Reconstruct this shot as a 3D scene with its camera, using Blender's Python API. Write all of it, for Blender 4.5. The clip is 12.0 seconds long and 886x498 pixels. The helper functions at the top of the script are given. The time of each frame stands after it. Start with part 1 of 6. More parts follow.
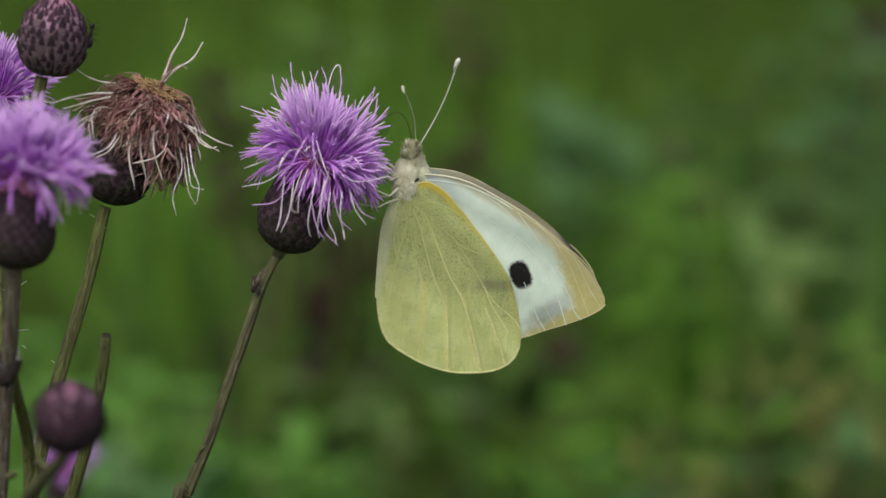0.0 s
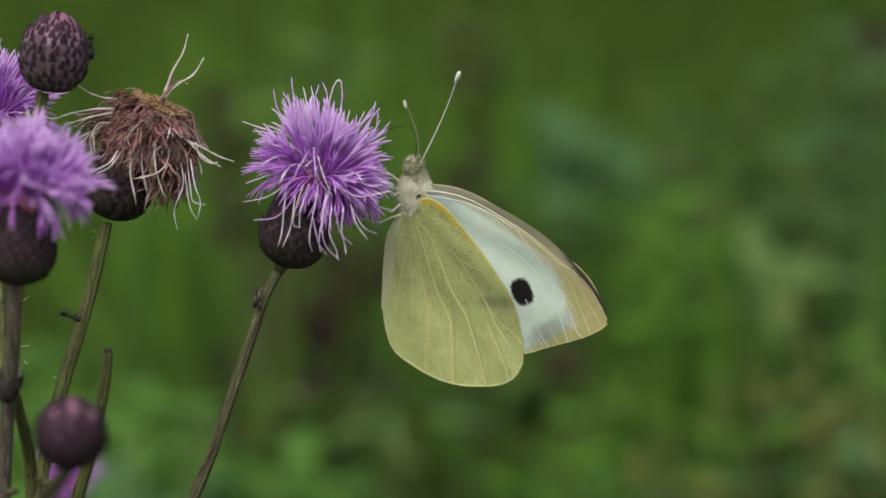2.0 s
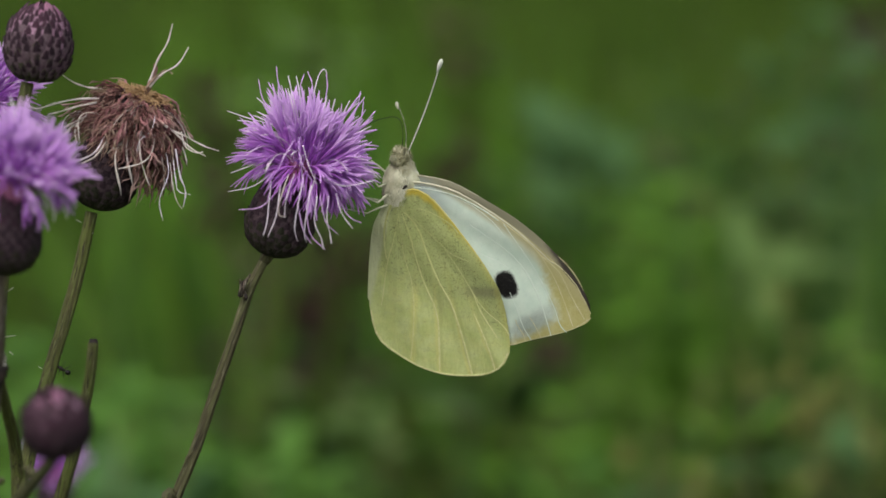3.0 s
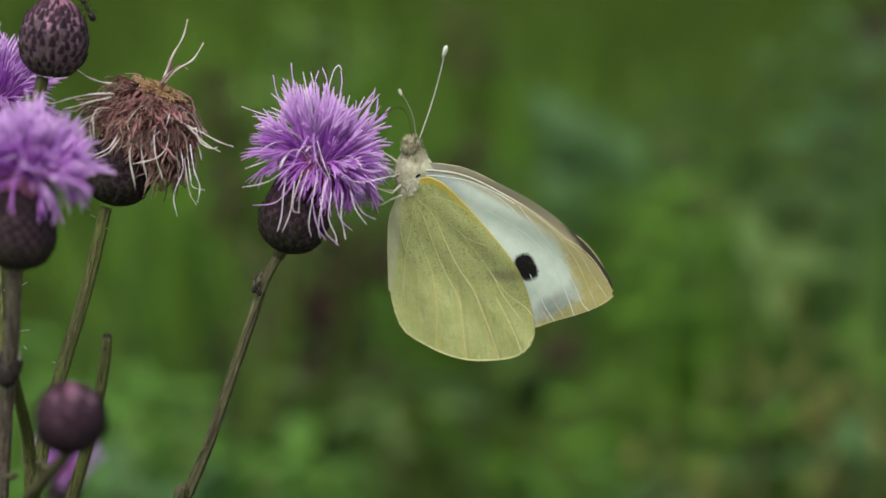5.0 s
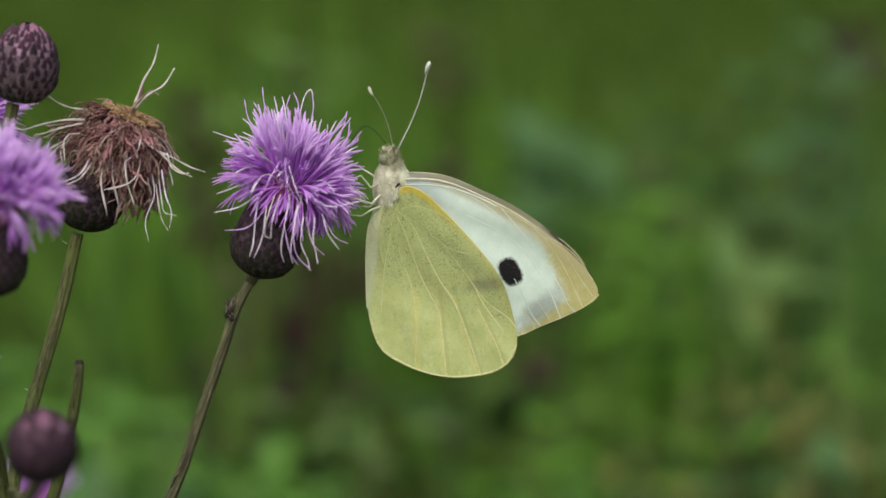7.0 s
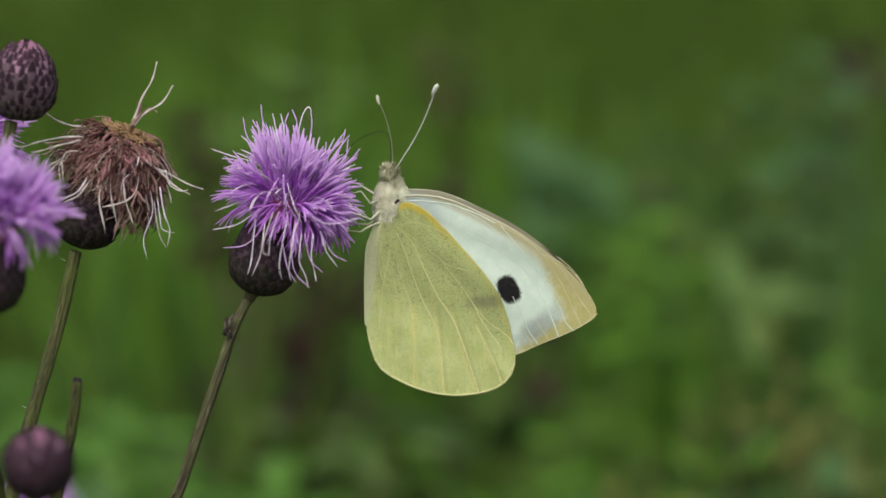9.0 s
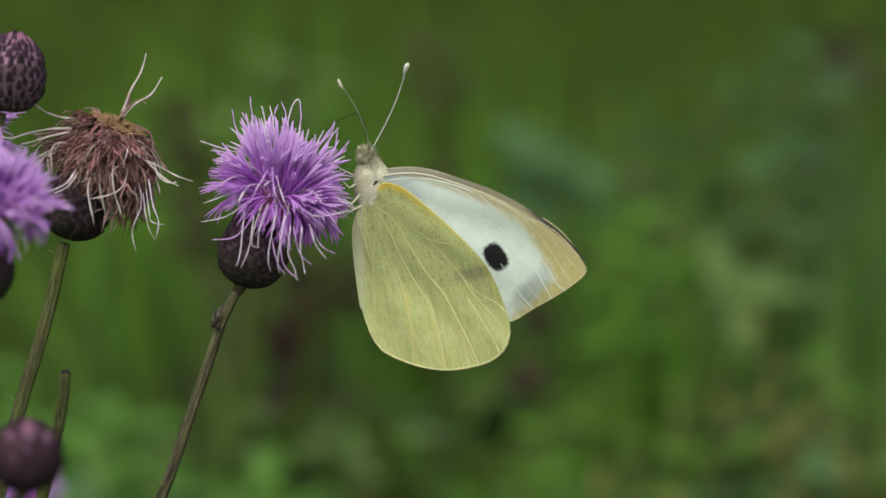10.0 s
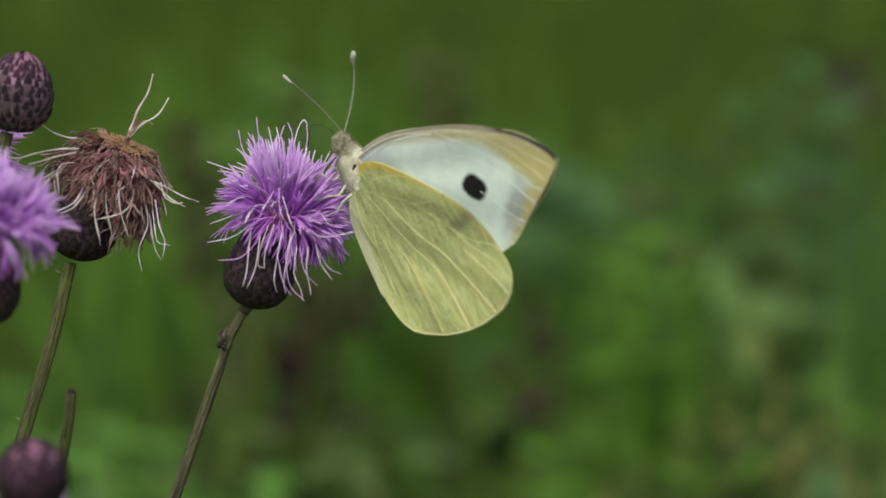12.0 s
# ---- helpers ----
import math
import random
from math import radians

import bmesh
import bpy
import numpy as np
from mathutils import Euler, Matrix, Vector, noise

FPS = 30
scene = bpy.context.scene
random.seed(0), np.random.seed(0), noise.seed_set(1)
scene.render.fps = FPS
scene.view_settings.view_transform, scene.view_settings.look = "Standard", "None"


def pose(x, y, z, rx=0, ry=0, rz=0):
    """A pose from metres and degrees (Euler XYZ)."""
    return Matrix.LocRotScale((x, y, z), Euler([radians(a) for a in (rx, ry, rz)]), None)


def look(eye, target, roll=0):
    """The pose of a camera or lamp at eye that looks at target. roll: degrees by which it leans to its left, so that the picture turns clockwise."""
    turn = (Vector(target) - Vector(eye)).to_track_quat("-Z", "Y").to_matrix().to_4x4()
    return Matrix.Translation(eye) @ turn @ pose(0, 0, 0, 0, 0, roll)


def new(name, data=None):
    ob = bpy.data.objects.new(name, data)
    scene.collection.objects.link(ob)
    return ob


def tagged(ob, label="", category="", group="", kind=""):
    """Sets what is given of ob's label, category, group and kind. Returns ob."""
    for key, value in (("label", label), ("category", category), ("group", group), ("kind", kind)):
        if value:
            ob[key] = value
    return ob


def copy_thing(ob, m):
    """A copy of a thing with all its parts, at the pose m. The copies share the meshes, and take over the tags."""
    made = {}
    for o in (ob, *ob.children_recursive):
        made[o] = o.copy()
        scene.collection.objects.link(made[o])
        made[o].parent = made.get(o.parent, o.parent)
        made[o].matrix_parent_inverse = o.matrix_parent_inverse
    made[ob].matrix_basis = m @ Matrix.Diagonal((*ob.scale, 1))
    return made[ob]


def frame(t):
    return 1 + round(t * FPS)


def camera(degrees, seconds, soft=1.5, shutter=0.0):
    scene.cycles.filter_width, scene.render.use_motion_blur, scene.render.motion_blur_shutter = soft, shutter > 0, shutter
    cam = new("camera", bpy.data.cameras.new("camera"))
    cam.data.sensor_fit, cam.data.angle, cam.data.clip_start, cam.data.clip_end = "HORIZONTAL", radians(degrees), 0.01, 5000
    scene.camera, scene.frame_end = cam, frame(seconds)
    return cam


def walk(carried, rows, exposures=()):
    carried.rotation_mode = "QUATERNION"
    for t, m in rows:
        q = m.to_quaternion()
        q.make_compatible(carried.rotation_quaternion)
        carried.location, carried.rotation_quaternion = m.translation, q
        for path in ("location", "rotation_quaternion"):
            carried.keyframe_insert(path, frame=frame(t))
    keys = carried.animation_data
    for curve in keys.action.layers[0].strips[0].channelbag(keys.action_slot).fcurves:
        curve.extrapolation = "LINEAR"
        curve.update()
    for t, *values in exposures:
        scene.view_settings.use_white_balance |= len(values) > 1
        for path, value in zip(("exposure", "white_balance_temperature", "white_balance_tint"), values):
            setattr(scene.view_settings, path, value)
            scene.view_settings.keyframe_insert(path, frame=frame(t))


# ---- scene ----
STAGE = Matrix.Translation((0, 0, 0.95)) @ Matrix.Rotation(radians(-14), 4, "X")
FOCUS = 0.309


def V(x, y, z):
    """A world point from millimetres: right of, ahead of and above the first eye point, along its view."""
    return STAGE @ Vector((x / 1000, y / 1000, z / 1000))


def held(x, y, z, yaw, pitch, roll):
    """A world pose from millimetres and degrees along the same axes."""
    turn = Matrix.Rotation(radians(yaw), 4, "Z") @ Matrix.Rotation(radians(pitch), 4, "X") @ Matrix.Rotation(radians(roll), 4, "Y")
    return STAGE @ Matrix.Translation((x / 1000, y / 1000, z / 1000)) @ turn


# ---- camera ----
cam = camera(22.0, 12.0, soft=1.6)
cam.data.dof.use_dof = True
cam.data.dof.focus_distance = FOCUS
cam.data.dof.aperture_fstop = 15.0
CAMERA = [
    (0, -0.00, -0.00, 0.00, 0.000, 0.000, 0.000),
    (0.5, -0.16, 0.02, 0.15, 0.117, -0.081, 0.222),
    (1, 0.20, -0.20, -0.27, 0.118, 0.343, 0.151),
    (1.5, -0.04, -0.25, 0.25, 0.042, 0.414, 0.168),
    (2, 0.07, -0.05, -0.06, 0.049, 0.376, 0.184),
    (2.5, 0.30, 0.14, 0.02, -0.044, 0.155, 0.211),
    (3, 0.52, 0.02, 0.00, -0.229, 0.092, 0.321),
    (5, -0.26, -0.10, -0.16, -0.029, 0.039, 0.035),
    (5.5, 0.41, 0.37, 0.06, 0.047, -0.068, 0.118),
    (6, 0.16, 0.52, 0.64, -0.046, -0.155, -0.085),
    (6.5, 1.25, 0.65, 0.91, -0.535, 0.023, 0.310),
    (7, 0.30, 0.26, 0.55, -0.615, 0.501, 0.425),
    (9, 1.05, 0.54, 0.32, -0.516, 0.981, 0.421),
    (9.5, -0.20, 0.26, 0.15, -0.624, 0.986, 0.005),
    (10, 0.77, 0.54, 0.61, -0.846, 0.741, 0.273),
    (10.5, 1.08, 0.52, 0.95, -1.306, 0.721, 0.174),
    (11, 0.33, 0.42, 0.57, -0.726, 0.742, 0.204),
    (11.5, 1.14, 0.62, 1.06, -0.688, 0.952, 0.089),
    (12, 0.74, 0.41, 0.48, -0.702, 1.294, 0.144),
]
EXPOSURE = 0.38
walk(cam, [(t, held(*r) @ pose(0, 0, 0, 90)) for t, *r in CAMERA],
     [(t, EXPOSURE + e) for t, e in ((0, 0.0), (3.0, -0.02), (5.0, 0.12), (6.5, 0.15), (7.5, 0.08), (9.5, 0.02), (12.0, 0.0))])

# ---- light: an overcast sky and a very wide, weak sun ----
world = bpy.data.worlds.new("overcast_sky")
scene.world = world
world.use_nodes = True
wt = world.node_tree
sky = wt.nodes.new("ShaderNodeTexSky")
sky.sky_type, sky.sun_disc = "NISHITA", False
sky.sun_elevation, sky.sun_rotation = radians(58), radians(200)
sky.air_density, sky.dust_density, sky.ozone_density = 1.0, 3.0, 1.0
haze = wt.nodes.new("ShaderNodeHueSaturation")
haze.inputs["Saturation"].default_value = 0.35
wt.links.new(sky.outputs[0], haze.inputs["Color"])
wt.links.new(haze.outputs[0], wt.nodes["Background"].inputs[0])
wt.nodes["Background"].inputs[1].default_value = 0.13
sun = new("sun", bpy.data.lights.new("sun", "SUN"))
sun.data.energy, sun.data.angle, sun.data.color = 1.3, radians(35), (1.0, 0.95, 0.86)
sun.matrix_world = look((-0.7, -1.9, 3.5), (0, 0, 0))


# ---- materials ----
class Nodes:
    """Short hand for building one material."""

    def __init__(self, name, rough=0.6, spec=0.3):
        self.m = bpy.data.materials.new(name)
        self.m.use_nodes = True
        self.t = self.m.node_tree
        self.b = self.t.nodes["Principled BSDF"]
        self.b.inputs["Roughness"].default_value = rough
        self.b.inputs["Specular IOR Level"].default_value = spec

    def put(self, socket, v):
        if isinstance(v, bpy.types.NodeSocket):
            self.t.links.new(v, socket)
        elif isinstance(v, tuple) and len(v) == 3 and socket.type == "RGBA":
            socket.default_value = (*v, 1)
        else:
            socket.default_value = v

    def node(self, kind, **inputs):
        n = self.t.nodes.new(kind)
        for k, v in inputs.items():
            self.put(n.inputs[k], v)
        return n

    def place(self):
        return self.node("ShaderNodeTexCoord").outputs["Object"]

    def scaled(self, v, s):
        n = self.node("ShaderNodeVectorMath")
        n.operation = "MULTIPLY"
        self.put(n.inputs[0], v)
        n.inputs[1].default_value = s
        return n.outputs[0]

    def parts(self, v):
        n = self.node("ShaderNodeSeparateXYZ")
        self.put(n.inputs[0], v)
        return n.outputs

    def noise(self, v, scale, detail=3.0, rough=0.55):
        n = self.node("ShaderNodeTexNoise", Scale=scale, Detail=detail, Roughness=rough)
        self.put(n.inputs["Vector"], v)
        return n.outputs["Fac"]

    def maths(self, op, a, b=0.0):
        n = self.node("ShaderNodeMath")
        n.operation = op
        self.put(n.inputs[0], a)
        self.put(n.inputs[1], b)
        return n.outputs[0]

    def steps(self, f, lo, hi):
        n = self.node("ShaderNodeMapRange")
        n.interpolation_type = "SMOOTHSTEP"
        self.put(n.inputs["Value"], f)
        n.inputs["From Min"].default_value, n.inputs["From Max"].default_value = lo, hi
        return n.outputs[0]

    def mix(self, f, a, b):
        n = self.node("ShaderNodeMix")
        n.data_type = "RGBA"
        self.put(n.inputs[0], f)
        self.put(n.inputs[6], a)
        self.put(n.inputs[7], b)
        return n.outputs[2]

    def chance(self):
        return self.node("ShaderNodeObjectInfo").outputs["Random"]

    def island(self):
        return self.node("ShaderNodeNewGeometry").outputs["Random Per Island"]

    def relief(self, h, strength, distance):
        n = self.node("ShaderNodeBump", Strength=strength, Distance=distance, Height=h)
        self.put(self.b.inputs["Normal"], n.outputs[0])

    def done(self, colour, thin=0.0):
        """thin: the share of light that passes through a thin sheet."""
        self.put(self.b.inputs["Base Color"], colour)
        if thin:
            tr = self.node("ShaderNodeBsdfTranslucent", Color=colour)
            mx = self.node("ShaderNodeMixShader", Fac=thin)
            self.t.links.new(self.b.outputs[0], mx.inputs[1])
            self.t.links.new(tr.outputs[0], mx.inputs[2])
            self.t.links.new(mx.outputs[0], self.t.nodes["Material Output"].inputs[0])
        return self.m


def floret_material(name, deep, pale, thin=0.22, base=None, tip=None, reach=(1.5, 5.0, 7.0, 10.5)):
    """A strand that changes from its base to its tip; reach in millimetres from the base."""
    n = Nodes(name, 0.6, 0.2)
    p = n.place()
    c = n.mix(n.chance(), deep, pale)
    c = n.mix(n.steps(n.noise(p, 600), 0.35, 0.75), c, pale)
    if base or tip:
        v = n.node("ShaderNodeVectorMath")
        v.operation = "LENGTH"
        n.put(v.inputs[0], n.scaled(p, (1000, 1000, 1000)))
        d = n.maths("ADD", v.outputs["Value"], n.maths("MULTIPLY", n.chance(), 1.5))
        # the deeper base colour also holds painted shade from inside the head
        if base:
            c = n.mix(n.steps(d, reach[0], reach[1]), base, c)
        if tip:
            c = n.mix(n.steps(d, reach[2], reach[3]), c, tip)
    return n.done(c, thin)


def bract_material(name, dark, light, bloom):
    n = Nodes(name, 0.72, 0.14)
    p = n.place()
    c = n.mix(n.chance(), dark, light)
    c = n.mix(n.steps(n.noise(n.scaled(p, (900, 900, 250)), 1.0, 4), 0.42, 0.7), c, bloom)
    n.relief(n.noise(p, 1500, 2), 0.3, 0.0002)
    return n.done(c)


def stem_material(name, green, brown, grey):
    n = Nodes(name, 0.65, 0.2)
    p = n.place()
    streak = n.noise(n.scaled(p, (2300, 2300, 120)), 1.0, 5, 0.65)
    c = n.mix(n.steps(streak, 0.40, 0.58), brown, green)
    c = n.mix(n.steps(n.noise(p, 130, 4), 0.5, 0.72), c, brown)
    c = n.mix(n.maths("MULTIPLY", n.steps(n.noise(n.scaled(p, (4600, 4600, 500)), 1.0, 3), 0.55, 0.70), 0.65), c, grey)
    c = n.mix(n.steps(n.noise(n.scaled(p, (2600, 2600, 130)), 1.3, 4), 0.46, 0.34), c, (0.030, 0.026, 0.015))
    n.relief(streak, 0.7, 0.0004)
    return n.done(c)


def leaf_material(name, a, b, dry, thin=0.3):
    n = Nodes(name, 0.65, 0.1)
    p = n.place()
    c = n.mix(n.island(), a, b)
    c = n.mix(n.steps(n.noise(p, 3.0, 2), 0.4, 0.65), c, b)
    c = n.mix(n.steps(n.noise(p, 40, 3), 0.6, 0.8), c, dry)
    return n.done(c, thin)


def plain_material(name, a, b, scale, rough=0.6, thin=0.0, spec=0.3):
    n = Nodes(name, rough, spec)
    c = n.mix(n.steps(n.noise(n.place(), scale, 3), 0.35, 0.65), a, b)
    return n.done(c, thin)


# dark magenta bases deepen the shaded centre of the heads by colour
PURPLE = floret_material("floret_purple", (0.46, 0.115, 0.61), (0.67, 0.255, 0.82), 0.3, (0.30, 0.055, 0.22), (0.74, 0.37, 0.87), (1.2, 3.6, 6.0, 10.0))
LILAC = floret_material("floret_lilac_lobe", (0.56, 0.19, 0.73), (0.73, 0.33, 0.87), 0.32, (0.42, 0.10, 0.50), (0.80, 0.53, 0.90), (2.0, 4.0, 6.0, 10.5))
TUBE_PINK = floret_material("floret_tube_pink", (0.22, 0.060, 0.13), (0.36, 0.13, 0.23))
STYLE = floret_material("style_pale_lilac", (0.62, 0.42, 0.68), (0.82, 0.70, 0.81), 0.22, (0.42, 0.20, 0.44), (0.88, 0.80, 0.88), (1.5, 5.0, 8.0, 12.0))
# near-black bases: shade inside the withered head, put into the strand colour
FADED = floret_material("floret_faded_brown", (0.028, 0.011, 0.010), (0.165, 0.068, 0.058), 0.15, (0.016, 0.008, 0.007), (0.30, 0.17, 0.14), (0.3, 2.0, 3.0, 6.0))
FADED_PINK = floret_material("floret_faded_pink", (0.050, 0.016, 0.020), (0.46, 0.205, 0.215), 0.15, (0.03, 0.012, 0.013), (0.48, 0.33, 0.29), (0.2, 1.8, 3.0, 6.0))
FADED_TIP = floret_material("floret_faded_tip", (0.055, 0.028, 0.020), (0.58, 0.43, 0.33), 0.2)
WITHERED = floret_material("strand_withered_white", (0.62, 0.53, 0.47), (0.84, 0.77, 0.72), 0.2)
TUFT = floret_material("tuft_tan", (0.34, 0.20, 0.09), (0.45, 0.30, 0.16), 0.2)
BRACT = bract_material("bract_dark", (0.010, 0.0055, 0.008), (0.022, 0.012, 0.017), (0.045, 0.027, 0.036))
BRACT_BUD = bract_material("bract_bud", (0.050, 0.031, 0.039), (0.098, 0.060, 0.077), (0.17, 0.108, 0.135))
TIP_DARK = bract_material("bract_tip_dark", (0.014, 0.007, 0.011), (0.034, 0.017, 0.026), (0.045, 0.025, 0.034))
BRACT_OLIVE = bract_material("bract_olive", (0.032, 0.034, 0.018), (0.058, 0.056, 0.032), (0.10, 0.095, 0.06))
BRACT_ROSE = bract_material("bract_rose", (0.15, 0.050, 0.098), (0.26, 0.105, 0.175), (0.42, 0.24, 0.33))
EDGE_GREY = bract_material("bract_margin_grey", (0.062, 0.042, 0.048), (0.125, 0.082, 0.098), (0.21, 0.15, 0.17))
EDGE_DARK = bract_material("bract_margin_dark", (0.018, 0.011, 0.014), (0.050, 0.032, 0.038), (0.12, 0.085, 0.095))
EDGE_ROSE = bract_material("bract_margin_rose", (0.13, 0.060, 0.10), (0.28, 0.155, 0.225), (0.44, 0.29, 0.37))
BRACT_GREEN = bract_material("bract_green", (0.011, 0.013, 0.007), (0.024, 0.024, 0.013), (0.050, 0.044, 0.031))
BRACT_MAROON = bract_material("bract_maroon", (0.020, 0.008, 0.014), (0.042, 0.017, 0.029), (0.08, 0.038, 0.057))
STEM = stem_material("stem_bark", (0.098, 0.102, 0.042), (0.068, 0.060, 0.030), (0.24, 0.225, 0.15))
STEM_GREEN = stem_material("stem_green", (0.100, 0.120, 0.030), (0.074, 0.072, 0.026), (0.20, 0.20, 0.10))
STEM_GREY = stem_material("stem_grey", (0.125, 0.105, 0.075), (0.092, 0.070, 0.054), (0.32, 0.295, 0.265))
STEM_PALE = plain_material("bark_grey_white", (0.26, 0.24, 0.20), (0.46, 0.43, 0.37), 900)
DARK = plain_material("scorched_and_shade_brown", (0.010, 0.008, 0.008), (0.035, 0.024, 0.020), 900)
SPINE = plain_material("spine_pale", (0.55, 0.52, 0.46), (0.70, 0.68, 0.62), 500)
ANT = plain_material("ant_shell", (0.006, 0.005, 0.005), (0.020, 0.013, 0.010), 900, 0.5, 0.0, 0.3)
GRASS = leaf_material("grass_blades", (0.052, 0.108, 0.014), (0.092, 0.160, 0.020), (0.15, 0.14, 0.04))
GRASS_BRIGHT = leaf_material("grass_bright", (0.10, 0.232, 0.026), (0.15, 0.30, 0.038), (0.17, 0.26, 0.045))
LEAF_PALE = leaf_material("leaf_pale_green", (0.10, 0.18, 0.050), (0.15, 0.235, 0.065), (0.18, 0.20, 0.065))
LEAF_DARK = leaf_material("leaf_deep_green", (0.030, 0.065, 0.018), (0.05, 0.09, 0.022), (0.06, 0.08, 0.03))
LEAF_BLUE = leaf_material("leaf_blue_green", (0.068, 0.150, 0.050), (0.098, 0.190, 0.068), (0.11, 0.15, 0.05))
DRY = leaf_material("stalk_dry_straw", (0.15, 0.172, 0.044), (0.215, 0.225, 0.066), (0.15, 0.14, 0.045))
RUST = leaf_material("seed_rust_brown", (0.040, 0.025, 0.020), (0.075, 0.045, 0.035), (0.05, 0.035, 0.025))
ROSY = leaf_material("flower_rosy_grey", (0.19, 0.15, 0.15), (0.26, 0.20, 0.20), (0.18, 0.16, 0.12))


LEAF_SOFT = leaf_material("leaf_soft_green", (0.086, 0.205, 0.034), (0.128, 0.262, 0.050), (0.14, 0.20, 0.05))
LEAF_OLIVE = leaf_material("leaf_dull_olive", (0.062, 0.070, 0.024), (0.090, 0.096, 0.036), (0.08, 0.065, 0.03))
LEAF_BROWN = leaf_material("leaf_withered_brown", (0.052, 0.044, 0.028), (0.085, 0.068, 0.046), (0.10, 0.075, 0.05))


def soil():
    n = Nodes("meadow_soil", 0.95, 0.1)
    p = n.place()
    c = n.mix(n.steps(n.noise(p, 0.9, 4), 0.35, 0.65), (0.035, 0.055, 0.014), (0.055, 0.075, 0.022))
    c = n.mix(n.steps(n.noise(p, 14, 5), 0.52, 0.7), c, (0.05, 0.037, 0.022))
    n.relief(n.noise(p, 40, 6), 0.8, 0.03)
    return n.done(c)


# wing materials: millimetres in the wing's own plane, x towards the tip, z up
def ellipse(n, x, z, cx, cz, rx, rz, lean, wob):
    c, s = math.cos(radians(lean)), math.sin(radians(lean))
    dx, dz = n.maths("SUBTRACT", x, cx), n.maths("SUBTRACT", z, cz)
    u = n.maths("DIVIDE", n.maths("ADD", n.maths("MULTIPLY", dx, c), n.maths("MULTIPLY", dz, s)), rx)
    v = n.maths("DIVIDE", n.maths("SUBTRACT", n.maths("MULTIPLY", dz, c), n.maths("MULTIPLY", dx, s)), rz)
    d = n.maths("POWER", n.maths("ADD", n.maths("POWER", n.maths("ABSOLUTE", u), 2.6), n.maths("POWER", n.maths("ABSOLUTE", v), 2.6)), 0.385)
    return n.maths("ADD", d, n.maths("MULTIPLY", n.maths("SUBTRACT", wob, 0.5), 0.35))


def line_side(n, x, z, ax, az, bx, bz):
    """The distance in millimetres to the side of the line from a to b."""
    length = math.hypot(bx - ax, bz - az)
    nx, nz = (az - bz) / length, (bx - ax) / length
    return n.maths("ADD", n.maths("MULTIPLY", n.maths("SUBTRACT", x, ax), nx), n.maths("MULTIPLY", n.maths("SUBTRACT", z, az), nz))


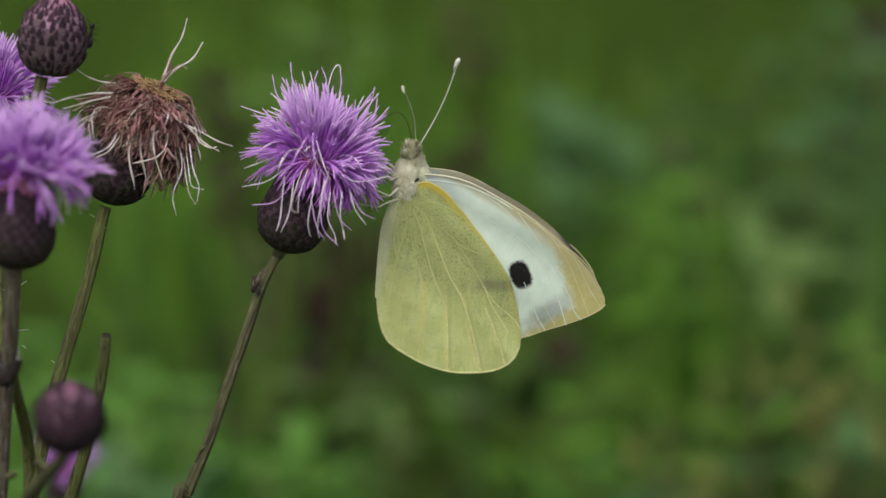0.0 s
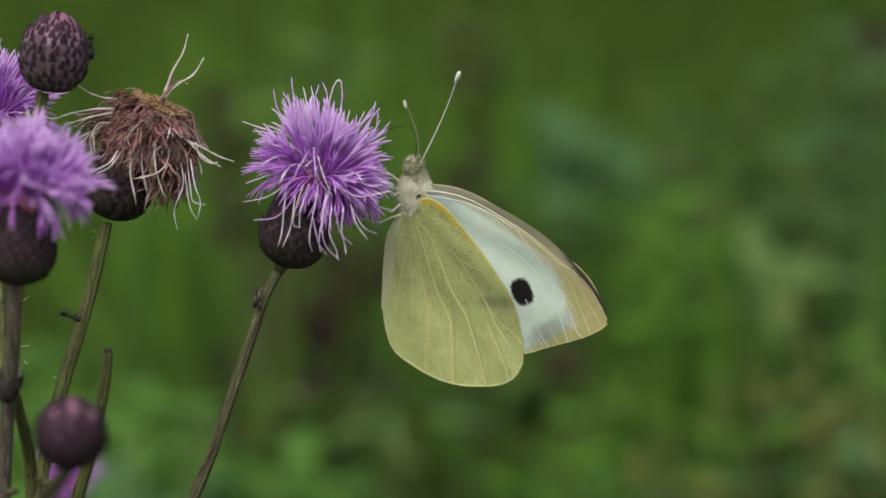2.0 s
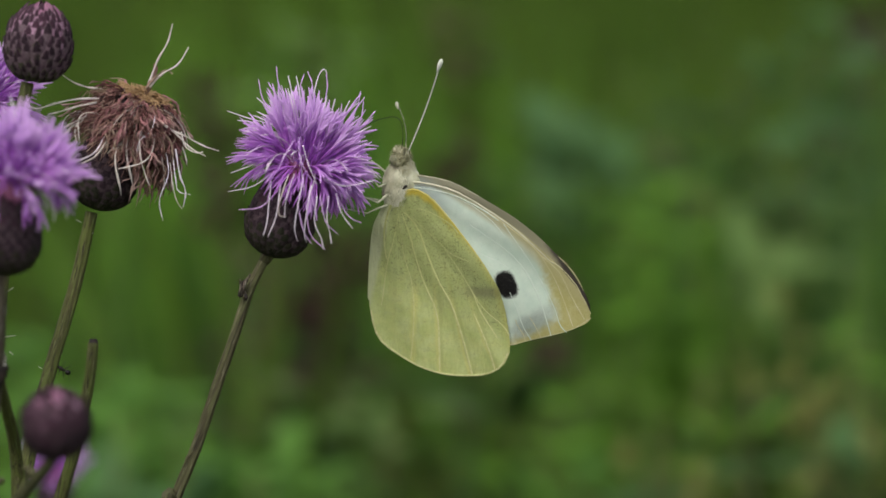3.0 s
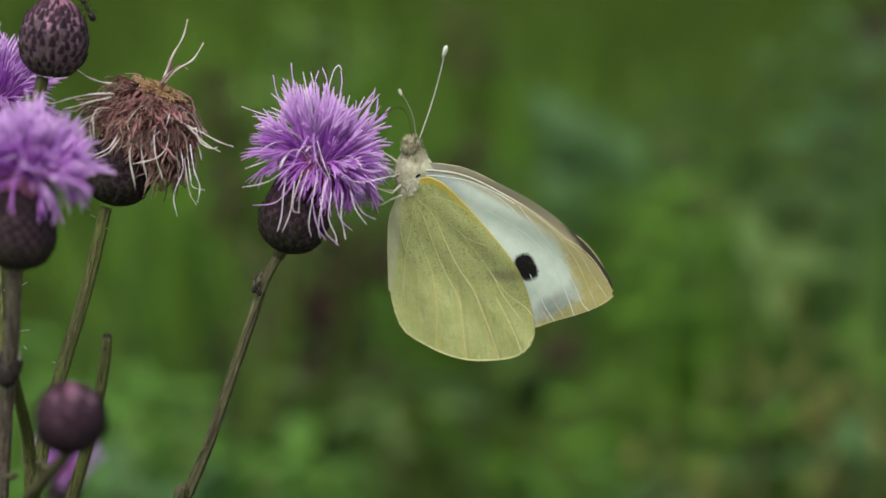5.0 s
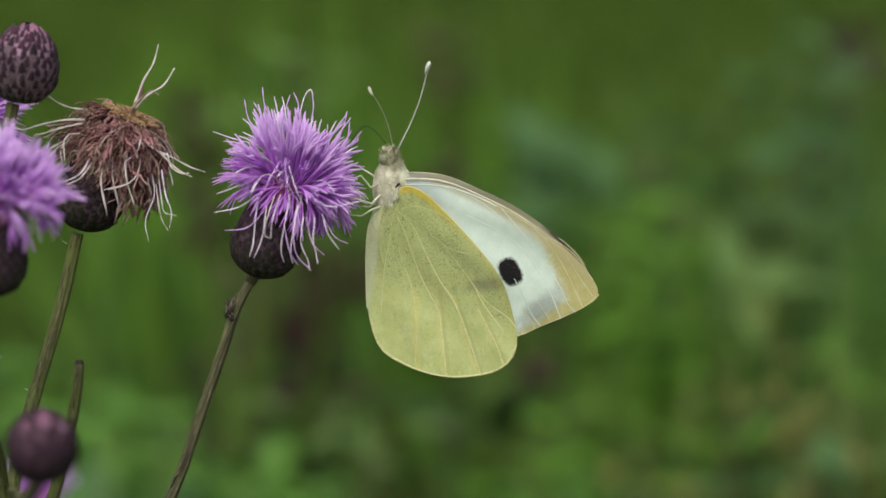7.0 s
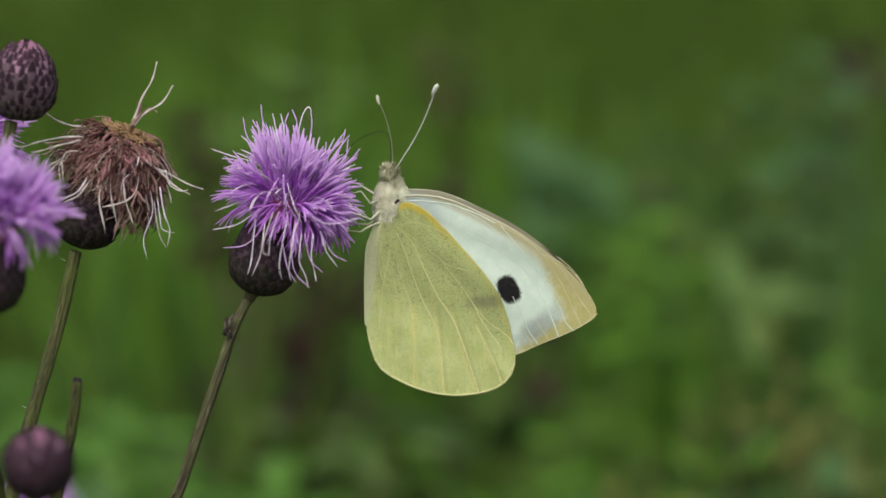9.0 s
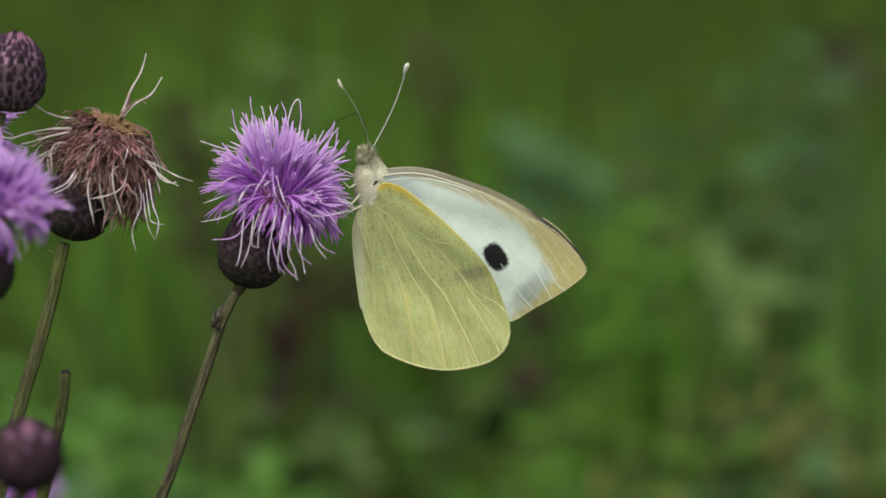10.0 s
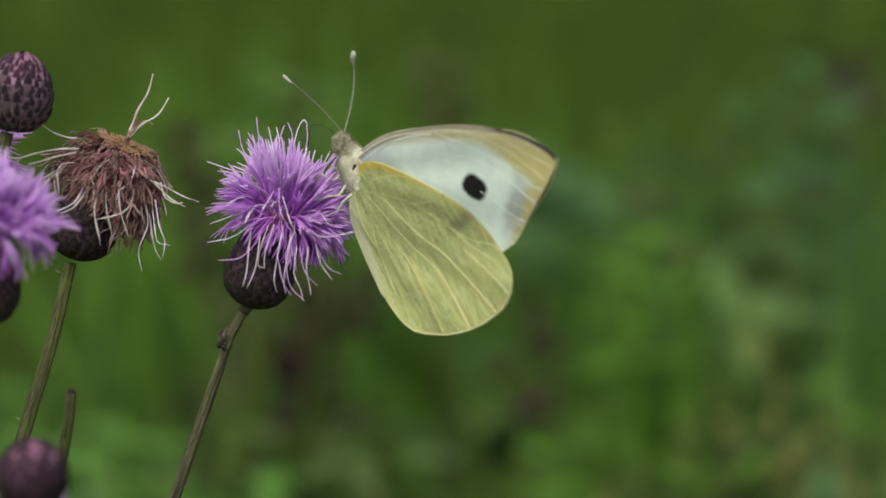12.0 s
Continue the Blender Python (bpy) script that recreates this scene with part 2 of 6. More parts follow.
def forewing_material(name, inner):
    n = Nodes(name, 0.6, 0.15)
    p = n.scaled(n.place(), (1000, 1000, 1000))
    x, y, z = n.parts(p)
    fine = n.noise(p, 6.0, 3, 0.7)
    broad = n.noise(p, 0.5, 3)
    white = n.mix(n.steps(broad, 0.3, 0.7), (0.65, 0.77, 0.65), (0.73, 0.83, 0.71))
    # greyish shade of scales towards the root
    white = n.mix(n.maths("MULTIPLY", n.steps(n.maths("SUBTRACT", 10.5, n.maths("ADD", x, n.maths("MULTIPLY", broad, 3.0))), 0, 8), 0.85), white, (0.36, 0.42, 0.42))
    white = n.mix(n.maths("MULTIPLY", n.steps(n.noise(p, 2.6, 4, 0.7), 0.52, 0.72), 0.16), white, (0.45, 0.52, 0.50))
    ochre = n.mix(n.steps(fine, 0.3, 0.7), (0.46, 0.415, 0.15), (0.56, 0.52, 0.225))
    ochre = n.mix(n.maths("MULTIPLY", n.steps(n.noise(p, 0.8, 3), 0.45, 0.7), 0.5), ochre, (0.60, 0.57, 0.30))
    wob = n.maths("MULTIPLY", n.maths("SUBTRACT", n.noise(p, 0.9, 3), 0.5), 2.2)
    tip = n.maths("MAXIMUM", line_side(n, x, z, 18.4, -4.65, 22.5, -14.8), line_side(n, x, z, 22.4, -15.3, 15.9, -20.1))
    c = n.mix(n.steps(n.maths("ADD", tip, wob), -1.0, 0.9), white, ochre)
    edge = n.maths("ADD", line_side(n, x, z, 21.27, -7.99, 11.69, -0.56), n.maths("MULTIPLY", wob, 0.3))
    c = n.mix(n.maths("MULTIPLY", n.steps(edge, 2.0, -0.3), 0.85), c, (0.57, 0.52, 0.27))
    lead = n.maths("ADD", line_side(n, x, z, 17.05, -4.39, 4.03, 1.59), n.maths("MULTIPLY", wob, 0.2))
    c = n.mix(n.maths("MULTIPLY", n.steps(lead, 1.3, 0.2), 0.75), c, (0.43, 0.39, 0.21))
    # smoky patch before the hind margin
    smoke = n.steps(ellipse(n, x, z, 19.2, -16.5, 4.2, 1.5, 40, broad), 1.35, 0.3)
    c = n.mix(n.maths("MULTIPLY", smoke, n.maths("ADD", n.maths("MULTIPLY", fine, 0.6), 0.2)), c, (0.15, 0.16, 0.15))
    spot = n.steps(n.maths("ADD", ellipse(n, x, z, 15.14, -11.51, 1.38, 1.95, 28, fine), n.maths("MULTIPLY", n.maths("SUBTRACT", n.noise(p, 2.2, 4, 0.7), 0.5), 0.42)), 1.16, 0.84)
    c = n.mix(spot, c, (0.009, 0.008, 0.008))
    if inner:
        dark = n.steps(n.maths("ADD", line_side(n, x, z, 18.2, -4.16, 26.4, -14.5), n.maths("MULTIPLY", wob, 0.4)), -0.3, 0.6)
        c = n.mix(n.maths("MULTIPLY", n.steps(lead, 3.2, 0.8), 0.9), c, (0.34, 0.32, 0.22))
        c = n.mix(dark, c, (0.07, 0.06, 0.05))
    c = n.mix(n.maths("MULTIPLY", n.steps(fine, 0.52, 0.8), 0.2), c, (0.32, 0.32, 0.26))
    n.relief(fine, 0.25, 0.0001)
    return n.done(c, 0.25)


def hindwing_material(name):
    n = Nodes(name, 0.65, 0.12)
    p = n.scaled(n.place(), (1000, 1000, 1000))
    x, y, z = n.parts(p)
    fine = n.noise(p, 4.2, 4, 0.75)
    broad = n.noise(p, 0.35, 3)
    c = n.mix(n.steps(broad, 0.35, 0.65), (0.515, 0.575, 0.215), (0.60, 0.65, 0.28))
    c = n.mix(n.maths("MULTIPLY", n.steps(n.noise(p, 0.55, 4, 0.6), 0.42, 0.66), 0.5), c, (0.63, 0.645, 0.255))
    c = n.mix(n.maths("MULTIPLY", n.steps(n.noise(p, 0.9, 3), 0.5, 0.75), 0.4), c, (0.47, 0.52, 0.26))
    # yellow streaks down the cells
    low = n.steps(n.maths("MULTIPLY", z, -1.0), 9.0, 15.0)
    for ax, az, bx, bz, w in ((2.2, -13.0, 2.4, -25.0, 0.75), (5.2, -16.0, 6.3, -25.8, 0.55), (8.0, -17.0, 10.6, -25.6, 0.45), (11.2, -17.6, 14.2, -24.3, 0.45)):
        off = n.maths("ABSOLUTE", n.maths("ADD", line_side(n, x, z, ax, az, bx, bz), n.maths("SUBTRACT", broad, 0.5)))
        c = n.mix(n.maths("MULTIPLY", n.maths("MULTIPLY", n.steps(off, w, 0.0), low), 0.55), c, (0.69, 0.655, 0.235))
    # dusting of dark scales, thickest over the upper half
    reach = n.maths("ADD", n.maths("ADD", z, n.maths("MULTIPLY", x, 0.42)), n.maths("MULTIPLY", broad, 7.0))
    upper = n.steps(reach, -12.0, -6.5)
    c = n.mix(n.maths("MULTIPLY", upper, 0.58), c, (0.325, 0.365, 0.14))
    dust = n.maths("MULTIPLY", n.steps(fine, 0.46, 0.70), n.maths("ADD", n.maths("MULTIPLY", upper, 0.60), 0.24))
    dust = n.maths("MULTIPLY", dust, n.maths("ADD", 0.5, n.maths("MULTIPLY", n.steps(n.noise(p, 1.1, 3), 0.38, 0.66), 0.9)))
    c = n.mix(dust, c, (0.17, 0.185, 0.085))
    c = n.mix(n.maths("MULTIPLY", n.steps(n.noise(p, 9.0, 2), 0.58, 0.72), n.maths("ADD", n.maths("MULTIPLY", upper, 0.28), 0.08)), c, (0.12, 0.13, 0.06))
    # shade of each vein's relief, painted as a darker seam along one side, towards the margin
    for ax, az, bx, bz in ((8.87, -19.08, 11.0, -25.7), (11.99, -19.02, 14.18, -24.18), (5.74, -18.74, 6.45, -25.56), (12.08, -15.84, 16.25, -19.35)):
        off = n.maths("ABSOLUTE", n.maths("SUBTRACT", line_side(n, x, z, ax, az, bx, bz), 0.32))
        c = n.mix(n.maths("MULTIPLY", n.maths("MULTIPLY", n.steps(off, 0.40, 0.05), low), 0.32), c, (0.36, 0.38, 0.13))
    smudge = n.steps(ellipse(n, x, z, 12.0, -13.3, 3.6, 1.1, 6, broad), 1.3, 0.2)
    c = n.mix(n.maths("MULTIPLY", smudge, 0.6), c, (0.17, 0.17, 0.10))
    root = n.steps(n.maths("ADD", line_side(n, x, z, -0.26, -0.1, -2.71, -16.03), broad), -0.2, -1.0)
    c = n.mix(n.maths("MULTIPLY", root, 0.5), c, (0.60, 0.61, 0.44))
    # bright yellow along the leading edge, fading outwards
    front = None
    for ax, az, bx, bz in ((0.34, -0.24, 1.75, -0.08), (1.75, -0.08, 4.04, -1.23), (4.04, -1.23, 7.78, -5.03), (7.78, -5.03, 11.51, -9.14), (11.51, -9.14, 13.74, -12.26), (13.74, -12.26, 15.66, -18.16)):
        d = line_side(n, x, z, ax, az, bx, bz)
        front = d if front is None else n.maths("MAXIMUM", front, d)
    front = n.maths("ADD", front, n.maths("MULTIPLY", n.maths("SUBTRACT", n.noise(p, 1.3, 3), 0.5), 0.9))
    strong = n.maths("ADD", 0.16, n.maths("MULTIPLY", n.steps(x, 9.5, 3.0), 0.78))
    c = n.mix(n.maths("MULTIPLY", n.steps(front, -1.15, -0.25), strong), c, (0.62, 0.50, 0.075))
    n.relief(n.maths("ADD", n.maths("MULTIPLY", fine, 0.12), n.noise(n.scaled(p, (0.8, 1, 0.25)), 1.0, 3)), 0.75, 0.0008)
    return n.done(c, 0.2)


FOREWING = forewing_material("forewing_scales", False)
FOREWING_IN = forewing_material("forewing_upper_scales", True)
HINDWING = hindwing_material("hindwing_scales")


def hindwing_vein():
    """Olive at the root, paler towards the margin."""
    n = Nodes("vein_yellow", 0.6, 0.15)
    p = n.scaled(n.place(), (1000, 1000, 1000))
    x, y, z = n.parts(p)
    c = n.mix(n.steps(n.maths("MULTIPLY", z, -1.0), 4.0, 20.0), (0.46, 0.48, 0.19), (0.71, 0.70, 0.36))
    return n.done(n.mix(n.steps(n.noise(p, 2.0, 2), 0.4, 0.7), c, (0.58, 0.59, 0.26)), 0.2)


VEIN_YELLOW = hindwing_vein()
VEIN_WHITE = plain_material("vein_white", (0.64, 0.73, 0.63), (0.73, 0.80, 0.70), 400, 0.6, 0.2)
VEIN_OCHRE = plain_material("vein_straw", (0.59, 0.545, 0.285), (0.68, 0.635, 0.39), 400, 0.6, 0.2)
COSTA_YELLOW = plain_material("costa_bright_yellow", (0.60, 0.49, 0.08), (0.64, 0.57, 0.20), 300, 0.6, 0.2)
COSTA_GREY = plain_material("costa_cream_grey", (0.45, 0.44, 0.31), (0.57, 0.55, 0.41), 500)
COSTA_BROWN = plain_material("costa_grey_brown", (0.27, 0.255, 0.17), (0.38, 0.36, 0.25), 700)
FUR = plain_material("fur_cream", (0.50, 0.485, 0.335), (0.68, 0.665, 0.51), 700, 0.8)
FUR_DARK = plain_material("fur_dark_brown", (0.07, 0.065, 0.04), (0.17, 0.155, 0.09), 1200, 0.8)
FUR_GREY = plain_material("fur_grey_brown", (0.28, 0.27, 0.155), (0.56, 0.54, 0.37), 1200, 0.8)
BODY = plain_material("body_cream", (0.43, 0.43, 0.29), (0.60, 0.60, 0.45), 700, 0.8)
EYE = plain_material("eye_green_grey", (0.17, 0.18, 0.10), (0.26, 0.26, 0.16), 2500, 0.3, 0.0, 0.5)
# far club: the ivory darkened by colour, as it is less lit
CLUB_SHADED = plain_material("club_shaded", (0.34, 0.32, 0.24), (0.46, 0.44, 0.34), 800)
CLUB = plain_material("club_ivory", (0.66, 0.68, 0.56), (0.76, 0.78, 0.68), 800)


def banded():
    n = Nodes("antenna_banded", 0.5, 0.3)
    z = n.parts(n.scaled(n.place(), (1000, 1000, 1000)))[2]
    f = n.maths("FRACT", n.maths("MULTIPLY", z, 2.3))
    return n.done(n.mix(n.steps(f, 0.68, 0.80), (0.86, 0.85, 0.74), (0.20, 0.18, 0.12)))


# far antenna: the same bands with its weaker light put into the colour
def banded_shaded():
    n = Nodes("antenna_shaded", 0.5, 0.3)
    z = n.parts(n.scaled(n.place(), (1000, 1000, 1000)))[2]
    f = n.maths("FRACT", n.maths("MULTIPLY", z, 2.3))
    return n.done(n.mix(n.steps(f, 0.5, 0.75), (0.06, 0.055, 0.04), (0.28, 0.27, 0.19)))


BANDED, BANDED_SHADED = banded(), banded_shaded()

# ---- building helpers ----
MM = 0.001
WORLD = {}


def to_mesh(bm, name, mats, smooth=True):
    me = bpy.data.meshes.new(name)
    for f in bm.faces:
        f.smooth = smooth
    bm.to_mesh(me)
    bm.free()
    for m in mats:
        me.materials.append(m)
    return me


def thing(name, data, m, label, category, group="", kind=""):
    ob = new(name, data)
    ob.matrix_basis = m
    WORLD[ob] = m
    return tagged(ob, label, category, group, kind)


def part(name, data, parent, m, label=""):
    """Links a mesh as a part of parent, at the world pose m."""
    ob = new(name, data)
    ob.parent = parent
    ob.matrix_basis = WORLD[parent].inverted() @ m
    WORLD[ob] = m
    return tagged(ob, label) if label else ob


def side_vectors(pts):
    """Side vectors that turn as little as possible along a line."""
    out, ref = [], None
    for i in range(len(pts)):
        d = (pts[min(i + 1, len(pts) - 1)] - pts[max(i - 1, 0)]).normalized()
        if ref is None:
            ref = d.orthogonal().normalized()
        ref = (ref - d * ref.dot(d)).normalized()
        out.append((ref.copy(), d.cross(ref)))
    return out


def tube(bm, pts, radii, sides=6, mi=0, ribs=0, rib=0.0, flat=1.0):
    rings = []
    for p, r, (u, v) in zip(pts, radii, side_vectors(pts)):
        ring = []
        for k in range(sides):
            a = k * math.tau / sides
            q = r * (1 + (rib * math.cos(ribs * a) if ribs else 0))
            ring.append(bm.verts.new(p + u * (q * math.cos(a)) + v * (q * flat * math.sin(a))))
        rings.append(ring)
    for a, b in zip(rings, rings[1:]):
        for k in range(sides):
            bm.faces.new((a[k], a[(k + 1) % sides], b[(k + 1) % sides], b[k])).material_index = mi
    bm.faces.new(rings[0][::-1]).material_index = mi
    bm.faces.new(rings[-1]).material_index = mi


def spline(pts, n):
    """n + 1 points of a smooth line through pts."""
    pts = [Vector(p) for p in pts]
    q = [2 * pts[0] - pts[1], *pts, 2 * pts[-1] - pts[-2]]
    out = []
    for i in range(n + 1):
        s = i / n * (len(pts) - 1)
        k = min(int(s), len(pts) - 2)
        t = s - k
        a, b, c, d = q[k:k + 4]
        out.append(0.5 * (2 * b + (c - a) * t + (2 * a - 5 * b + 4 * c - d) * t * t + (3 * b - a - 3 * c + d) * t ** 3))
    return out


def closed_spline(pts, n):
    m = len(pts)
    pts = [Vector(p) for p in pts]
    out = []
    for i in range(n):
        s = i / n * m
        k, t = int(s) % m, s - int(s)
        a, b, c, d = pts[k - 1], pts[k], pts[(k + 1) % m], pts[(k + 2) % m]
        out.append(0.5 * (2 * b + (c - a) * t + (2 * a - 5 * b + 4 * c - d) * t * t + (3 * b - a - 3 * c + d) * t ** 3))
    return out


def lathe(bm, profile, sides=24, mi=0):
    """A turned body about z from (radius, height) pairs."""
    rings = [[bm.verts.new((max(r, 1e-5) * math.cos(k * math.tau / sides), max(r, 1e-5) * math.sin(k * math.tau / sides), z)) for k in range(sides)] for r, z in profile]
    for a, b in zip(rings, rings[1:]):
        for k in range(sides):
            bm.faces.new((a[k], a[(k + 1) % sides], b[(k + 1) % sides], b[k])).material_index = mi
    bm.faces.new(rings[0][::-1]).material_index = mi
    bm.faces.new(rings[-1]).material_index = mi


def blob(bm, centre, size, mi=0, turn=None, rough=0.0, seg=14):
    made = bmesh.ops.create_uvsphere(bm, u_segments=seg, v_segments=seg * 2 // 3, radius=1.0)["verts"]
    for v in made:
        k = 1 + rough * noise.noise(v.co * 2.3 + Vector(centre) * 900)
        q = Vector((v.co.x * size[0], v.co.y * size[1], v.co.z * size[2])) * k
        v.co = Vector(centre) + (turn @ q if turn else q)
    for f in {f for v in made for f in v.link_faces}:
        f.material_index = mi


def upright(at, axis, spin=0.0):
    """A pose whose z runs along axis."""
    return Matrix.Translation(at) @ Vector(axis).to_track_quat("Z", "Y").to_matrix().to_4x4() @ Matrix.Rotation(spin, 4, "Z")


def stage_dir(x, y, z):
    return (STAGE.to_3x3() @ Vector((x, y, z))).normalized()


# ---- ground ----
def ground_sheet():
    bm = bmesh.new()
    xs = [-600, -60, -12] + [i * 0.5 for i in range(-14, 15)] + [12, 60, 600]
    ys = [-600, -60, -8] + [i * 0.5 for i in range(-6, 31)] + [25, 80, 600]
    grid = [[bm.verts.new((x, y, 0.04 * noise.noise(Vector((x * 0.7, y * 0.7, 3))) if abs(x) < 8 and -5 < y < 16 else 0)) for x in xs] for y in ys]
    for a, b in zip(grid, grid[1:]):
        for i in range(len(xs) - 1):
            bm.faces.new((a[i], a[i + 1], b[i + 1], b[i]))
    return thing("ground", to_mesh(bm, "ground", [soil()]), Matrix(), "dark earth and moss of a summer meadow", "ground", kind="structure")


GROUND = ground_sheet()


def lift(x, y):
    return 0.04 * noise.noise(Vector((x * 0.7, y * 0.7, 3)))


# ---- grass ----
def blades(seed, count, spread, height, width, bend, place):
    """Vertices and faces of many tapered, bending blades; place(rng) gives a foot and a height factor."""
    rng = random.Random(seed)
    verts, faces = [], []
    segs = 5
    for _ in range(count):
        (x, y), k = place(rng)
        h = k * rng.uniform(*height)
        w = rng.uniform(*width) / 2
        yaw = rng.uniform(0, math.tau)
        cx, sx = math.cos(yaw), math.sin(yaw)
        go = rng.uniform(0, math.tau)
        gx, gy = math.cos(go), math.sin(go)
        lean, b = rng.uniform(0, spread), rng.uniform(*bend)
        z0 = lift(x, y) - 0.01
        i0 = len(verts)
        for s in range(segs + 1):
            t = s / segs
            off = h * (lean * t + b * t * t)
            zz = z0 + h * (t - 0.35 * b * t * t)
            px, py = x + gx * off, y + gy * off
            ww = w * (1 - t ** 2.2)
            if s < segs:
                verts += [(px - cx * ww, py - sx * ww, zz), (px + cx * ww, py + sx * ww, zz)]
            else:
                verts.append((px, py, zz))
        for s in range(segs - 1):
            a = i0 + 2 * s
            faces.append((a, a + 1, a + 3, a + 2))
        a = i0 + 2 * (segs - 1)
        faces.append((a, a + 1, a + 2))
    return verts, faces


def grass_object(name, data, mat, m=None):
    me = bpy.data.meshes.new(name)
    me.from_pydata(data[0], [], data[1])
    me.materials.append(mat)
    me.polygons.foreach_set("use_smooth", [True] * len(me.polygons))
    return me


def meadow(rng):
    y = 0.75 + 9.5 * rng.random() ** 1.5
    x = rng.gauss(0, 0.75) * (0.30 * y + 0.55)
    k = 0.75 + 0.5 * noise.noise(Vector((x * 2.1, y * 1.3, 8)))
    return (x, y), k


def surround(rng):
    while True:
        a, r = rng.uniform(0, math.tau), 7.5 * rng.random()
        x, y = r * math.cos(a), 0.8 + r * math.sin(a)
        near = math.hypot(x, y)
        if near > 0.12:
            k = 0.72 + 0.5 * noise.noise(Vector((x * 2.1, y * 1.3, 8)))
            return (x, y), k * (0.5 + 0.5 * min(1, near / 1.1))


thing("meadow_grass", grass_object("meadow_grass", blades(11, 24000, 0.35, (0.16, 0.46), (0.004, 0.010), (0.05, 0.7), meadow), GRASS), Matrix(),
      "dense green meadow grass, uncut and bending", "grass", kind="stuff")
thing("meadow_grass", grass_object("short_grass", blades(12, 90000, 0.4, (0.15, 0.46), (0.004, 0.010), (0.1, 0.8), surround), GRASS), Matrix(),
      "short green grass round the thistle stems", "grass", kind="stuff")


def blade_mesh(rng, width):
    data = blades(rng.randrange(9999), 1, 0.0, (1.0, 1.0), (width, width), (0.0, 0.35), lambda r: ((0, 0), 1.0))
    return [tuple(c) for c in data[0]], data[1]


def blade_pool(mat, seed, width):
    rng = random.Random(seed)
    return [grass_object("blade", blade_mesh(rng, width), mat) for _ in range(8)]


def tuft(at, count, spread, pool, label):
    """A tussock whose blades rise to the point given; each blade is a part."""
    rng = random.Random(int(abs(at.x) * 1e5) + count)
    m = pose(at.x, at.y, lift(at.x, at.y) - 0.01)
    ob = thing("grass_tuft", None, m, label, "grass", "tussocks in the meadow")
    for _ in range(count):
        a, r = rng.uniform(0, math.tau), spread * math.sqrt(rng.random())
        h = at.z * rng.uniform(0.6, 1.12)
        b = Matrix.Translation((r * math.cos(a), r * math.sin(a), 0)) @ Matrix.Rotation(rng.uniform(0, math.tau), 4, "Z") @ Matrix.Rotation(rng.uniform(0, 0.13), 4, "Y") @ Matrix.Diagonal((rng.uniform(0.7, 1.2), rng.uniform(0.7, 1.2), h, 1))
        part("blade", rng.choice(pool), ob, m @ b)


# ---- meadow weeds ----
def leaf_mesh(name, length, width, fold, droop, mat):
    bm = bmesh.new()
    rows, n = [], 8
    for i in range(n + 1):
        t = i / n
        w = width * math.sin(math.pi * min(1, 0.04 + 0.96 * t ** 0.8)) ** 0.9 * 0.5
        z = length * t * math.cos(droop * t)
        x = length * t * math.sin(droop * t)
        rows.append([bm.verts.new((x + fold * w, -w, z)), bm.verts.new((x, 0, z)), bm.verts.new((x + fold * w, w, z))])
    for a, b in zip(rows, rows[1:]):
        for k in range(2):
            bm.faces.new((a[k], a[k + 1], b[k + 1], b[k]))
    return to_mesh(bm, name, [mat])


def weed(top, leaves, size, mat, stem_mat, label, seed, head=None):
    """A leafy weed from the ground to the point top; leaves up its stem, and maybe a tuft of small flowers."""
    rng = random.Random(seed)
    foot = Vector((top.x + rng.uniform(-0.03, 0.03), top.y + rng.uniform(-0.03, 0.03), lift(top.x, top.y)))
    m = Matrix.Translation(foot)
    ob = thing("weed", None, m, label, "weed", "weeds in the meadow")
    line = spline([Vector(), (top - foot) * 0.5 + Vector((rng.uniform(-0.02, 0.02), 0, 0)), top - foot], 10)
    bm = bmesh.new()
    tube(bm, line, [0.0042 - 0.0028 * i / 10 for i in range(11)], 6)
    part("stalk", to_mesh(bm, "stalk", [stem_mat]), ob, m)
    me = [leaf_mesh("leaf", size * k, size * k * 0.34, 0.35, d, mat) for k, d in ((1.0, 0.7), (0.8, 0.4), (0.65, 0.9))]
    for i in range(leaves):
        s = 0.45 + 0.55 * (i + rng.random()) / leaves
        p = foot + line[min(10, int(s * 10))]
        a = i * 2.4 + rng.uniform(-0.4, 0.4)
        tilt = rng.uniform(0.35, 1.15)
        part("leaf", me[i % 3], ob, Matrix.Translation(p) @ Matrix.Rotation(a, 4, "Z") @ Matrix.Rotation(tilt, 4, "Y"))
    if head:
        bm = bmesh.new()
        blob(bm, (0, 0, 0), (0.006, 0.006, 0.007), seg=6, rough=0.3)
        me = to_mesh(bm, "flower", [head])
        for _ in range(18 if head is RUST else 4):
            part("flower", me, ob, Matrix.Translation(top + Vector((rng.gauss(0, 1), rng.gauss(0, 1), rng.gauss(0, 1.6))) * 0.012))
    return ob


